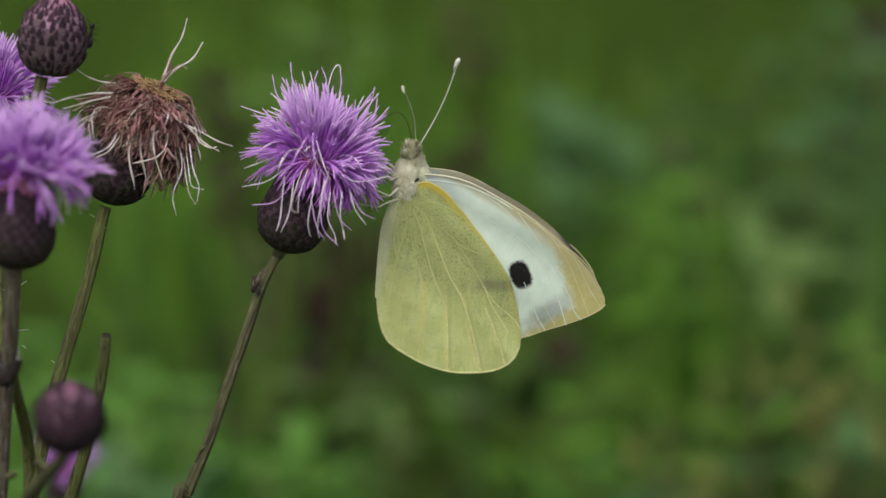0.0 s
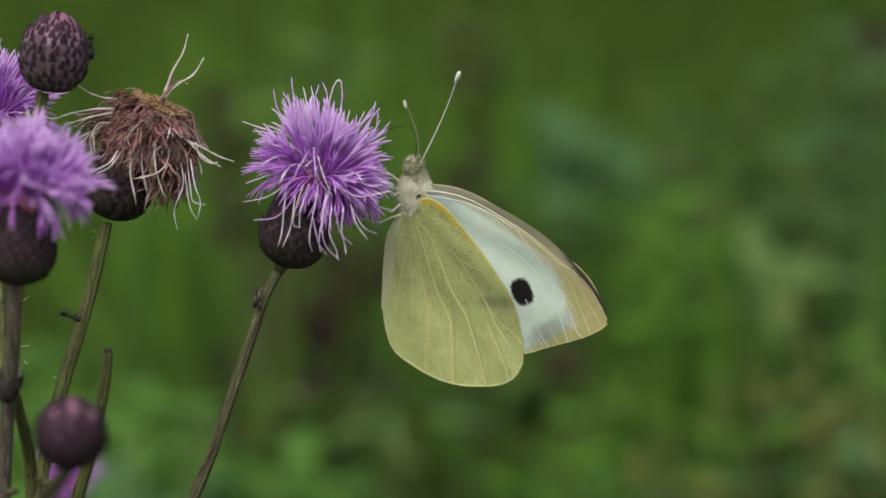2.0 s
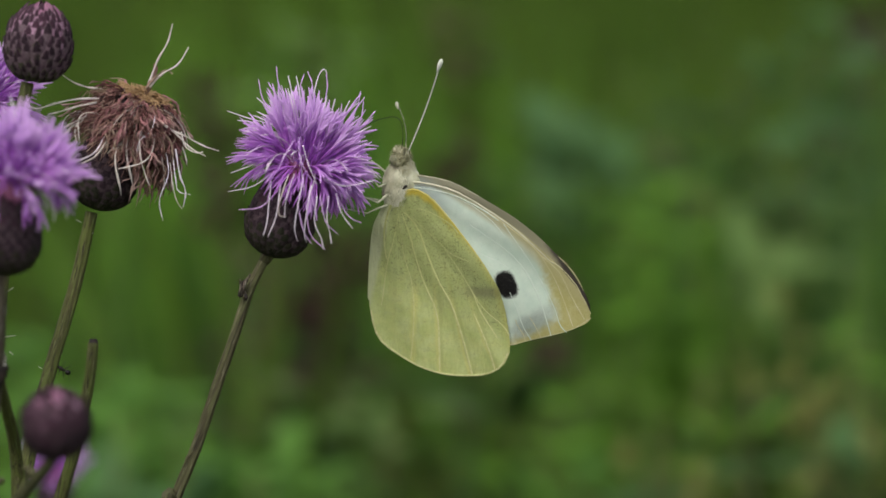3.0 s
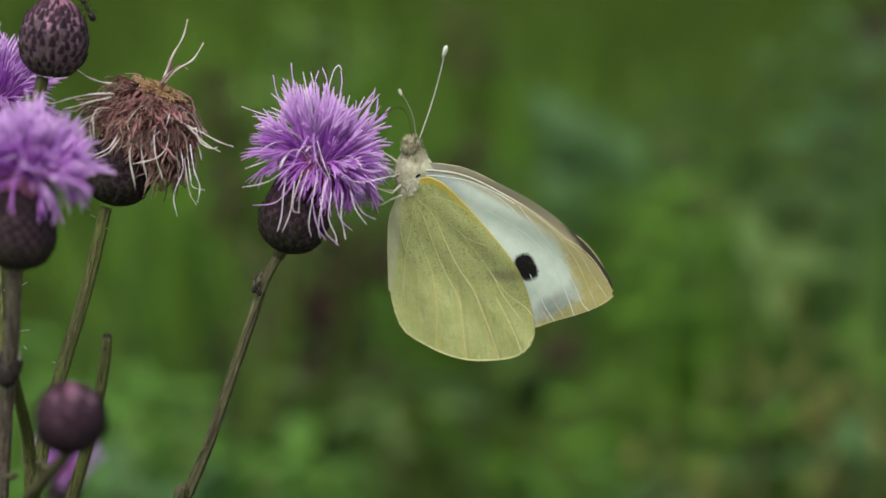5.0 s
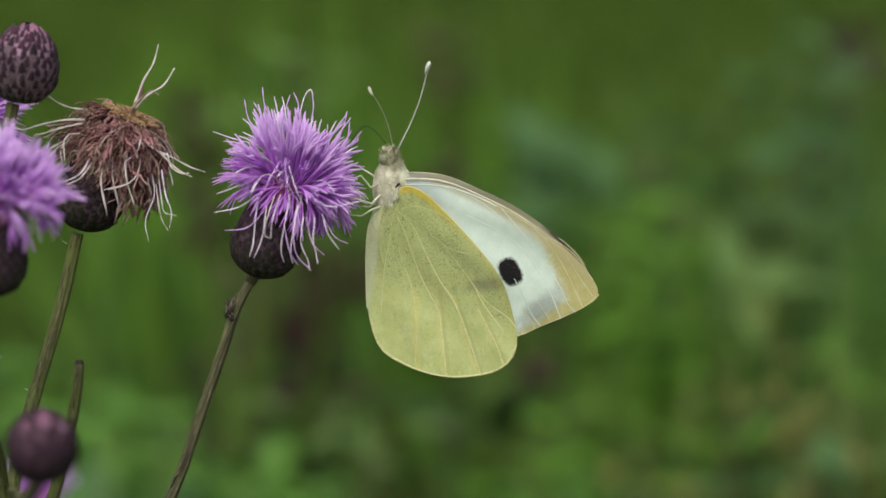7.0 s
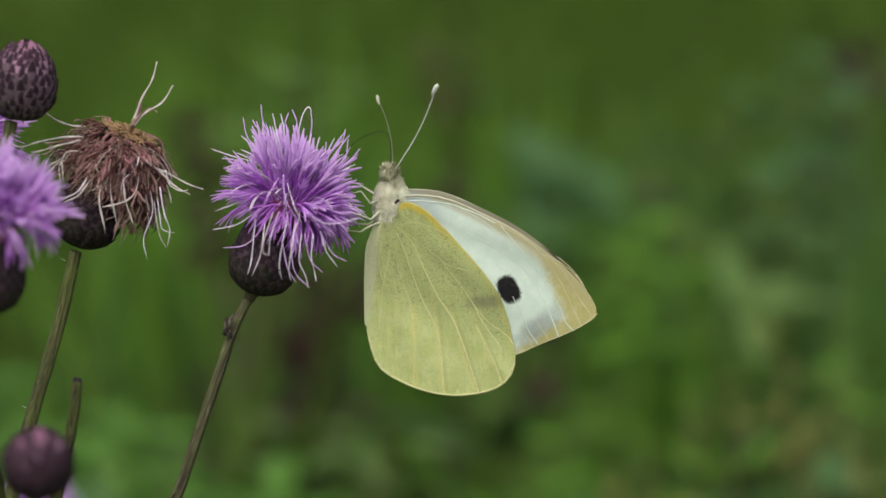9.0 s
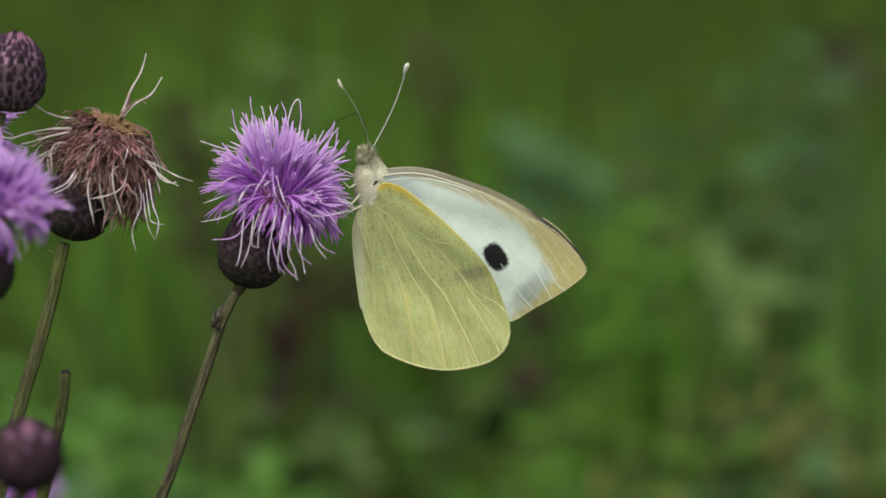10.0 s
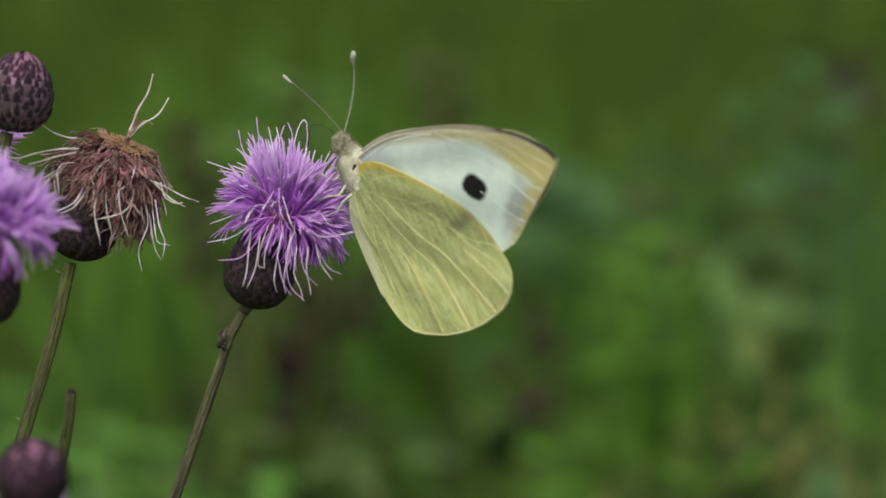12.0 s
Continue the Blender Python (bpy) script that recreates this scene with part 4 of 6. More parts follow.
RNG = random.Random(5)
deg = math.radians
RINGS = {"inner": (0, 44, 9.0, 11.2, 1.0), "middle": (42, 84, 8.2, 9.8, 0.9), "outer": (86, 138, 7.2, 9.2, 0.65), "hanging": (142, 180, 5.4, 8.4, 0.40)}
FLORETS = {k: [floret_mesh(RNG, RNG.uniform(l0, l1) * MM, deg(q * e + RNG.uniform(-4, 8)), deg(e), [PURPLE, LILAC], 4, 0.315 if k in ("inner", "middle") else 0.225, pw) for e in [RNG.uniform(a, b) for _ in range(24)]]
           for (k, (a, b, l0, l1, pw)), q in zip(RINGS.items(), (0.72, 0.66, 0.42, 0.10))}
STYLES = {k: [style_mesh(RNG, RNG.uniform(l0, l1) * 1.2 * MM, deg(RNG.uniform(5, 25)), deg(RNG.uniform(a, b)), STYLE if k in ("outer", "hanging") or _ % 2 else LILAC, 0.08, pw + 0.25) for _ in range(10)]
          for k, (a, b, l0, l1, pw) in RINGS.items()}
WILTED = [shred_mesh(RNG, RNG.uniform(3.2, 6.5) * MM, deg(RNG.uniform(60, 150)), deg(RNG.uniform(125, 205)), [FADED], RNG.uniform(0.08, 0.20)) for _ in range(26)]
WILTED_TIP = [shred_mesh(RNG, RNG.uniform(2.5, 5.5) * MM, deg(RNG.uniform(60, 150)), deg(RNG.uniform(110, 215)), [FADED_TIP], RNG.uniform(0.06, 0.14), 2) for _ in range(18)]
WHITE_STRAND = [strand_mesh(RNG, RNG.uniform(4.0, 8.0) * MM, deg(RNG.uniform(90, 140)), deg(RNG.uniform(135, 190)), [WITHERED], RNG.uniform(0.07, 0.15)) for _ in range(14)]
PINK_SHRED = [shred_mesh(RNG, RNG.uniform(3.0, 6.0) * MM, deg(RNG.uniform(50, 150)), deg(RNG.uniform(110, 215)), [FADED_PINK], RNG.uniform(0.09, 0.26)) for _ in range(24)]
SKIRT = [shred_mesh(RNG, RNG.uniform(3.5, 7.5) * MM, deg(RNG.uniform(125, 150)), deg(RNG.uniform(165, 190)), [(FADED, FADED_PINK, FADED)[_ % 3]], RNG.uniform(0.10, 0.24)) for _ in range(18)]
TAN_HAIR = [strand_mesh(RNG, RNG.uniform(1.0, 2.4) * MM, deg(RNG.uniform(0, 50)), deg(RNG.uniform(40, 140)), [TUFT], 0.09) for _ in range(10)]
SCALE = {k: bract_mesh("bract", a, b, c) for k, a, b, c in (("dark", BRACT, EDGE_DARK, BRACT), ("maroon", BRACT, EDGE_DARK, BRACT_MAROON), ("bud", BRACT_BUD, EDGE_GREY, TIP_DARK), ("olive", BRACT_OLIVE, EDGE_GREY, TIP_DARK), ("rose", BRACT_BUD, EDGE_ROSE, BRACT_MAROON), ("green", BRACT_GREEN, EDGE_DARK, BRACT_GREEN), ("pink", BRACT_ROSE, EDGE_ROSE, BRACT_ROSE))}


def cup_profile(r, h, closed):
    """Radius and height pairs of the scaly cup under a flower; a closed one is a bud."""
    out = []
    for i in range(13):
        u = i / 12
        if closed:
            k = (1 - abs((u - 0.46) / 0.545) ** 2.15) ** 0.47
        else:
            k = math.sqrt(1 - ((0.42 - u) / 0.46) ** 2) if u < 0.42 else 1 - 0.22 * ((u - 0.42) / 0.58) ** 2
        out.append((r * k, h * u))
    return out


def scaly_cup(owner, name, at, axis, r, h, closed, rows, around, kinds, spin, label):
    """The cup or bud with its overlapping scales; r and h in millimetres. kinds: from the base to the top."""
    m = upright(at, axis, spin)
    prof = cup_profile(r * MM, h * MM, closed)
    bm = bmesh.new()
    lathe(bm, prof, 20)
    cup = part(name, to_mesh(bm, name, [BRACT_GREEN if kinds[0] == "green" else BRACT]), owner, m, label)
    rng = random.Random(int(r * 100 + h * 10))
    top = 0.90 if closed else 0.9
    for i in range(rows):
        u = 0.03 + top * i / rows
        k = u * 12
        j = min(int(k), 11)
        (r0, z0), (r1, z1) = prof[j], prof[j + 1]
        rr, zz = r0 + (r1 - r0) * (k - j), z0 + (z1 - z0) * (k - j)
        slope = math.atan2(r1 - r0, z1 - z0)
        size = h * MM * ((0.30 if closed else 0.23) + 0.05 * u)
        for q in range(around):
            a = (q + 0.5 * (i % 2)) * math.tau / around + rng.uniform(-0.08, 0.08)
            kind = kinds[min(len(kinds) - 1, int(max(0, u + (0.17 if closed else 0.08) * rng.uniform(-1, 1)) * len(kinds)))] if len(kinds) > 1 else kinds[0]
            wide = max(0.35, rr / (r * MM)) * (math.tau * r * MM / around) * 2.5
            lm = Matrix.Rotation(a, 4, "Z") @ Matrix.Translation((rr, 0, zz)) @ Matrix.Rotation(deg(rng.gauss(0, 5)), 4, "X") @ Matrix.Rotation(slope + deg(rng.uniform(-6, -1)), 4, "Y") @ Matrix.Diagonal((size, wide * rng.uniform(0.8, 1.05), size * rng.uniform(0.85, 1.15), 1))
            part("bract", SCALE[kind], cup, m @ lm)
    return cup, m


def bloom(owner, at, axis, r, h, counts, spin=0.0, label="open purple thistle head with dark scaly cup", size=1.0, styles=34, neck_up=2.0, aside=0.0, parted=0.0, drape=-2.0):
    """parted: how bare the face of the head is; drape: how far round to one side the hanging florets begin."""
    cup, m = scaly_cup(owner, "flower_head", at, axis, r, h, False, 11, 17, ["green", "dark", "maroon", "maroon"], spin, label)
    rng = random.Random(int(r * 1000) + int(h * 77))
    bm = bmesh.new()
    lathe(bm, [(0.62 * r * MM, 0.80 * h * MM), (0.66 * r * MM, h * MM), (0.60 * r * MM, (h + neck_up) * MM), (0.3 * r * MM, (h + neck_up + 1.2) * MM)], 16)
    part("floret_base", to_mesh(bm, "floret_base", [TUBE_PINK]), cup, m)
    neck = 0.5 * r * MM
    m = Matrix.Translation(stage_dir(1, 0, 0) * aside * MM) @ m
    face, across = stage_dir(-0.02, -1, -0.02), stage_dir(1, -0.25, 0)
    for ring, n in counts.items():
        reach = {"inner": 0.45, "middle": 0.75, "outer": 0.95, "hanging": 1.05}[ring]
        for i in range(n):
            a = (i + rng.uniform(-0.4, 0.4)) * math.tau / n
            b = neck * reach * rng.uniform(0.6, 1.0)
            z = (h * rng.uniform(0.88, 1.0) + neck_up) * MM
            k = size * rng.uniform(0.9, 1.08)
            lm = Matrix.Rotation(a, 4, "Z") @ Matrix.Translation((b, 0, z)) @ Matrix.Rotation(rng.uniform(-0.5, 0.5), 4, "Z") @ Matrix.Diagonal((k, k, k, 1))
            me, end = rng.choice(FLORETS[ring])
            d = ((m @ lm).to_3x3() @ end).normalized()
            out = ((m @ lm).to_3x3() @ Vector((1, 0, 0))).normalized()
            if (d.dot(face) > 0.70 and rng.random() < parted) or (ring == "hanging" and out.dot(across) < drape):
                continue
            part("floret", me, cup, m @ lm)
    for i in range(styles):
        ring = rng.choice(("inner", "middle", "outer", "outer", "hanging", "hanging"))
        lm = Matrix.Rotation(rng.uniform(0, math.tau), 4, "Z") @ Matrix.Translation((neck * 0.8, 0, (h * 0.95 + neck_up) * MM)) @ Matrix.Diagonal((size, size, size, 1))
        out = ((m @ lm).to_3x3() @ Vector((1, 0, 0))).normalized()
        if ring == "hanging" and out.dot(across) < drape - 0.25:
            continue
        part("style", rng.choice(STYLES[ring]), cup, m @ lm)
    return cup, m


def stem_part(owner, line, r0, r1, mat, n=26, ribs=7, name="stem", label=""):
    """A ribbed stem; its own z runs along its upper end."""
    pts = spline(line, n)
    m = upright(pts[0], pts[n // 3] - pts[0])
    back = m.inverted()
    bm = bmesh.new()
    tube(bm, [back @ p for p in pts], [(r0 + (r1 - r0) * i / n) * MM * (1 + 0.025 * math.sin(i * 1.7)) for i in range(n + 1)], 28, 0, ribs, 0.08)
    return part(name, to_mesh(bm, name, [mat]), owner, m, label)


def to_ground(p, dx=0.0, dy=0.0):
    """Points that carry a stem on from p to the soil."""
    f = Vector((p.x + dx, p.y + dy, lift(p.x + dx, p.y + dy) - 0.02))
    return [p.lerp(f, 0.06) + Vector((-dx * 0.02, 0, 0)), p.lerp(f, 0.16) + Vector((-dx * 0.05, 0, 0)), p.lerp(f, 0.36) + Vector((-dx * 0.08, 0, 0)), p.lerp(f, 0.65) + Vector((-dx * 0.05, 0, 0)), f]


def spines(owner, line, n, seed, length=(1.0, 2.2)):
    """Short fine bristles on a stem, one mesh."""
    rng = random.Random(seed)
    pts = spline(line, 40)
    bm = bmesh.new()
    for _ in range(n):
        i = rng.randrange(1, 39)
        d = Vector((rng.uniform(-1, 1), rng.uniform(-1, 1), rng.uniform(-0.2, 0.6))).normalized()
        p = pts[i].lerp(pts[i + 1], rng.random()) + d * 0.0011
        tube(bm, [p, p + d * rng.uniform(*length) * MM], [0.00005, 0.00002], 3)
    part("bristles", to_mesh(bm, "bristles", [SPINE]), owner, Matrix())


# the thistle that carries the butterfly
MAIN = [V(-21.99, 309.00, -0.08), V(-23.21, 309.00, -2.22), V(-24.67, 309.00, -5.29), V(-26.58, 309.00, -11.03), V(-28.88, 309.00, -17.54), V(-31.79, 309.00, -25.97), V(-34.63, 309.00, -32.87), V(-36.16, 309.00, -37.08)]
MAIN_LINE = MAIN + to_ground(MAIN[-1], -0.06, 0.03)


def main_thistle():
    foot = Vector(MAIN_LINE[-1])
    ob = thing("thistle", None, Matrix.Translation(foot), "creeping thistle with one purple head, butterfly feeding on it", "thistle", "thistles")
    stem_part(ob, MAIN_LINE, 0.60, 0.95, STEM, 90)
    part("flower_head_collar", collar_mesh(0.8), ob, upright(MAIN[0], stage_dir(0.45, -0.05, 0.9)))
    cup, m = bloom(ob, V(-21.91, 309.00, 0.08), stage_dir(0.36, -0.20, 0.91), 4.5, 10.0, {"inner": 58, "middle": 80, "outer": 112, "hanging": 120}, 0.4, size=0.95, styles=80, neck_up=2.6, aside=0.45, parted=0.6, drape=-0.78)
    # long strands that stand out of the head
    for i, (line, mat) in enumerate((
            ([V(-20.16, 308.00, 17.26), V(-23.90, 307.00, 18.12), V(-27.25, 307.00, 19.26)], STYLE), ([V(-20.77, 308.00, 18.79), V(-22.45, 308.00, 20.85), V(-23.06, 308.00, 23.60)], LILAC),
            ([V(-19.01, 308.00, 20.31), V(-20.31, 308.00, 22.83), V(-20.62, 308.00, 25.28)], LILAC), ([V(-18.95, 307.00, 19.49), V(-20.79, 306.00, 21.70), V(-21.62, 306.00, 23.06)], LILAC),
            ([V(-17.64, 308.00, 20.69), V(-17.41, 308.00, 22.60), V(-16.88, 308.00, 24.21)], LILAC), ([V(-15.68, 307.00, 21.01), V(-15.76, 307.00, 22.91), V(-16.36, 307.00, 24.51)], LILAC),
            ([V(-15.73, 308.00, 21.08), V(-14.97, 308.00, 23.90), V(-14.20, 308.00, 24.89), V(-13.75, 308.00, 24.21)], STYLE), ([V(-14.05, 308.00, 20.69), V(-13.75, 308.00, 22.60), V(-13.90, 308.00, 24.28)], LILAC),
            ([V(-11.38, 308.00, 17.64), V(-9.85, 308.00, 19.47), V(-9.24, 308.00, 21.92)], LILAC), ([V(-9.85, 308.00, 16.72), V(-8.55, 308.00, 17.79), V(-7.25, 308.00, 19.24)], LILAC),
            ([V(-10.92, 306.00, 16.39), V(-9.26, 306.00, 17.90), V(-8.80, 306.00, 20.41)], LILAC),
            ([V(-20.58, 303.00, 13.00), V(-23.66, 302.00, 11.68), V(-26.44, 303.00, 10.74)], STYLE), ([V(-20.89, 302.00, 10.56), V(-23.51, 302.00, 8.91), V(-26.82, 303.00, 8.26)], STYLE),
            ([V(-20.14, 302.00, 8.31), V(-22.39, 302.00, 6.21), V(-25.39, 303.00, 5.86)], LILAC), ([V(-16.66, 300.00, 14.21), V(-15.66, 298.00, 11.16), V(-14.75, 299.00, 8.97)], STYLE),
            ([V(-17.78, 300.00, 10.49), V(-18.83, 299.00, 7.12), V(-19.12, 300.00, 4.69)], STYLE), ([V(-17.40, 300.00, 6.77), V(-16.66, 300.00, 3.05), V(-15.60, 301.00, 1.19)], LILAC),
            ([V(-16.29, 300.00, 6.77), V(-15.77, 300.00, 2.68), V(-13.81, 301.00, 0.45)], LILAC), ([V(-19.64, 300.00, 9.00), V(-20.23, 300.00, 4.91), V(-21.42, 301.00, 2.16)], STYLE),
            ([V(-14.43, 300.00, 7.51), V(-13.69, 300.00, 4.17), V(-12.09, 301.00, 2.46)], LILAC), ([V(-12.24, 301.00, 7.54), V(-10.75, 301.00, 4.93), V(-8.99, 302.00, 3.97)], LILAC),
            ([V(-13.64, 299.00, 9.71), V(-11.05, 299.00, 8.82), V(-6.99, 300.00, 9.60)], STYLE),
            ([V(-17.10, 298.50, 15.25), V(-16.76, 296.50, 12.20), V(-15.91, 297.00, 10.38), V(-15.22, 298.00, 9.24)], LILAC), ([V(-17.69, 298.50, 14.88), V(-18.70, 297.00, 12.96), V(-20.10, 298.00, 10.42)], LILAC),
            ([V(-18.46, 299.00, 10.45), V(-19.51, 298.00, 7.09), V(-19.76, 298.50, 5.11), V(-18.83, 299.00, 4.82)], WITHERED), ([V(-16.61, 299.00, 9.71), V(-17.14, 298.00, 6.72), V(-17.72, 299.00, 3.41), V(-17.40, 300.00, 1.56)], STYLE),
            ([V(-15.49, 299.00, 8.97), V(-16.11, 298.00, 5.25), V(-16.46, 299.00, 2.67), V(-16.21, 300.00, 1.41)], STYLE), ([V(-14.75, 299.00, 7.49), V(-15.12, 299.00, 4.15), V(-14.28, 300.00, 1.93), V(-14.06, 300.00, 0.52)], STYLE),
            ([V(-13.27, 299.00, 7.49), V(-13.49, 299.00, 4.52), V(-13.17, 300.00, 2.68), V(-12.94, 300.00, 1.26)], STYLE), ([V(-12.35, 300.00, 7.88), V(-11.60, 300.00, 5.28), V(-10.15, 301.00, 3.21)], STYLE),
            ([V(-20.82, 301.00, 10.15), V(-21.12, 300.00, 7.14), V(-21.42, 300.00, 4.17), V(-21.94, 300.00, 2.31)], STYLE))):
        bm = bmesh.new()
        pts = spline(line, 12)
        tube(bm, pts, [0.076 * MM * (0.5 if j == 12 else 1 + 0.2 * math.sin(j * 1.1 + i)) for j in range(13)], 6)
        part("strand", to_mesh(bm, "strand", [mat]), cup, Matrix())
    # dried leaf remnant on the stem
    rng = random.Random(4)
    c = V(-25.11, 307.80, -4.66)
    for i in range(20):
        a = STAGE.to_3x3() @ Vector((rng.uniform(-0.7, 0.4), rng.uniform(-0.5, 0.1), rng.uniform(-1.3, 1.2))) * MM
        bm = bmesh.new()
        blob(bm, (0, 0, 0), (rng.uniform(.10, .24) * MM, rng.uniform(.10, .22) * MM, rng.uniform(.22, .5) * MM), seg=8, rough=0.8)
        part("shrivelled_leaf", to_mesh(bm, "shrivelled_leaf", [(DARK, STEM, STEM_GREY, DARK)[i % 4]]), ob, Matrix.Translation(c + a) @ Matrix.Rotation(rng.uniform(-0.8, 0.8), 4, "Y"))
    bm = bmesh.new()
    tube(bm, [V(-25.32, 307.60, -5.41), V(-24.91, 307.20, -3.88), V(-24.18, 307.60, -2.67)], [0.0003, 0.0003, 0.0001], 5)
    tube(bm, [V(-25.70, 307.60, -5.41), V(-25.50, 307.00, -4.72), V(-25.61, 307.40, -4.12)], [0.0003, 0.0002, 0.0001], 5)
    part("leaf_shred", to_mesh(bm, "leaf_shred", [STEM_GREY]), ob, Matrix())
    bm = bmesh.new()
    c = V(-33.01, 308.20, -27.43)
    tube(bm, [V(-33.38, 307.90, -28.75), c, V(-32.09, 308.20, -26.67)], [0.00012, 0.0002, 0.0001], 6)
    part("leaf_scar", to_mesh(bm, "leaf_scar", [STEM]), ob, Matrix())
    return ob


def collar_mesh(r):
    bm = bmesh.new()
    lathe(bm, [(r * 0.95 * MM, -1.2 * MM), (r * 1.1 * MM, -0.3 * MM), (r * 1.7 * MM, 0.5 * MM), (r * 1.9 * MM, 1.0 * MM)], 14)
    return to_mesh(bm, "collar", [STEM])


main_thistle()

# the branching thistle beside it
BROWN = [V(-45.81, 309.00, 5.75), V(-46.58, 309.00, 2.37), V(-47.81, 309.00, -2.99), V(-49.41, 308.00, -9.09), V(-51.15, 307.00, -15.15), V(-52.63, 305.00, -21.85), V(-53.79, 303.00, -28.47), V(-54.33, 301.00, -34.25)]
LEFT = [V(-52.47, 277.00, -1.99), V(-52.78, 279.00, -6.85), V(-53.56, 282.00, -11.82), V(-54.55, 285.00, -16.89), V(-55.62, 288.00, -23.49), V(-56.37, 290.00, -30.13), V(-57.05, 292.00, -35.40)]
FORK = [V(-54.20, 285.00, -14.06), V(-54.07, 290.00, -18.98), V(-54.27, 297.00, -24.23), V(-54.37, 300.00, -28.93), V(-54.48, 301.00, -34.25)]
STUB = [V(-44.26, 299.00, -11.56), V(-44.55, 299.00, -14.75), V(-45.52, 300.00, -19.64), V(-46.79, 300.00, -25.21), V(-48.51, 301.00, -30.52), V(-50.32, 302.00, -35.87), V(-52.71, 302.00, -42.60)]
TOPSTALK = [V(-52.81, 300.00, 22.69), V(-53.40, 300.00, 19.79), V(-54.45, 300.00, 13.46), V(-55.30, 299.00, 4.52), V(-55.82, 297.00, -4.34), V(-56.32, 295.00, -14.55)]
BUDSTALK = [V(-40.66, 250.00, -21.26), V(-42.23, 252.00, -23.37), V(-45.51, 260.00, -26.36), V(-50.20, 274.00, -30.50), V(-54.21, 290.00, -35.16), V(-55.53, 299.00, -40.33)]
EDGE = [V(-60.80, 312.00, 10.90), V(-60.85, 311.00, 8.80), V(-60.79, 308.00, 4.66), V(-58.61, 300.00, -5.88), V(-56.86, 294.00, -15.96)]


def branching_thistle():
    line = BROWN + to_ground(BROWN[-1], -0.03, 0.02)
    foot = Vector(line[-1])
    ob = thing("thistle", None, Matrix.Translation(foot), "branching creeping thistle with purple, bud and faded brown heads", "thistle", "thistles")
    stem_part(ob, line, 0.78, 1.1, STEM_GREEN, 90)
    left = LEFT + [V(-56.99, 297.00, -41.90), V(-55.52, 301.00, -49.93)]
    stem_part(ob, left, 0.85, 1.0, STEM_GREY, 40, label="grey-brown side stem with a dark node")
    stem_part(ob, FORK, 0.6, 0.9, STEM_GREEN, 24)
    stem_part(ob, STUB, 0.68, 0.9, STEM_GREEN, 30, name="cut_stem", label="broken-off green stem with a blackened tip")
    stem_part(ob, TOPSTALK, 0.8, 0.8, STEM_GREEN, 24)
    stem_part(ob, BUDSTALK, 0.62, 0.85, STEM, 24)
    stem_part(ob, EDGE, 0.8, 0.8, STEM_GREEN, 24)
    # scorched tip of the broken stem and the dark node
    bm = bmesh.new()
    tube(bm, [V(-44.15, 299.00, -11.05), V(-44.18, 299.00, -11.49), V(-44.29, 299.00, -12.23), V(-44.44, 299.00, -13.12)], [0.00046, 0.00062, 0.00067, 0.00066], 10)
    part("withered_tip", to_mesh(bm, "withered_tip", [DARK]), ob, Matrix())
    bm = bmesh.new()
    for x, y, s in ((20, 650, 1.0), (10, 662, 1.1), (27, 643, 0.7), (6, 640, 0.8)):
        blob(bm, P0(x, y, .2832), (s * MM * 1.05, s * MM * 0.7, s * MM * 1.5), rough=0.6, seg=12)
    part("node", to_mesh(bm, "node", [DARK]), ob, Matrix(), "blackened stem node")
    # three grey-white lumps down the side stem, above and beside the node
    bm = bmesh.new()
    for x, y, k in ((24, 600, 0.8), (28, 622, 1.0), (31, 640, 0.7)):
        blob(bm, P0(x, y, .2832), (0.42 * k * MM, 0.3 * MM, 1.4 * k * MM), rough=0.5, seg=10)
    part("peeled_bark", to_mesh(bm, "peeled_bark", [STEM_PALE]), ob, Matrix(), "grey-white patch on the stem")
    bm = bmesh.new()
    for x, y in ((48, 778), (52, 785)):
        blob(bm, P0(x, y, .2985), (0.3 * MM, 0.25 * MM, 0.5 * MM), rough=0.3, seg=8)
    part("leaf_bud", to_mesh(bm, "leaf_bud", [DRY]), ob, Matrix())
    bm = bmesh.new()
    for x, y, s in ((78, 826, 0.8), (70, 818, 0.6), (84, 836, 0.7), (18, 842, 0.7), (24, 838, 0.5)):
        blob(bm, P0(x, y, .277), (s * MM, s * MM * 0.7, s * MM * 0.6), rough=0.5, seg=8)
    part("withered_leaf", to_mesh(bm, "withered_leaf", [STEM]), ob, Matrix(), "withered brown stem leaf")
    bm = bmesh.new()
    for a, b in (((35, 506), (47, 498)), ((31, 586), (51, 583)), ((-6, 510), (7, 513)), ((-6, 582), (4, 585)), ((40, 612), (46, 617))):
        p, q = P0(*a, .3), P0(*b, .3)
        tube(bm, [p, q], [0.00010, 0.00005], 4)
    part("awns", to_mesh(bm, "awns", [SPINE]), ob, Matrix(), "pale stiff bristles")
    spines(ob, BROWN, 6, 32, (0.3, 0.9))

    # open head in front
    bloom(ob, V(-52.33, 277.00, -2.13), stage_dir(0.16, -0.16, 0.95), 4.4, 9.0, {"inner": 60, "middle": 90, "outer": 48, "hanging": 14}, 1.1, "open purple thistle head on a grey stem", 0.88, 34, 2.2)
    # head at the edge, behind
    bloom(ob, V(-60.80, 312.00, 10.70), stage_dir(-0.06, -0.15, 0.97), 4.0, 7.6, {"inner": 30, "middle": 44, "outer": 50, "hanging": 44}, 2.0, "smaller purple thistle head", 0.92, 20)
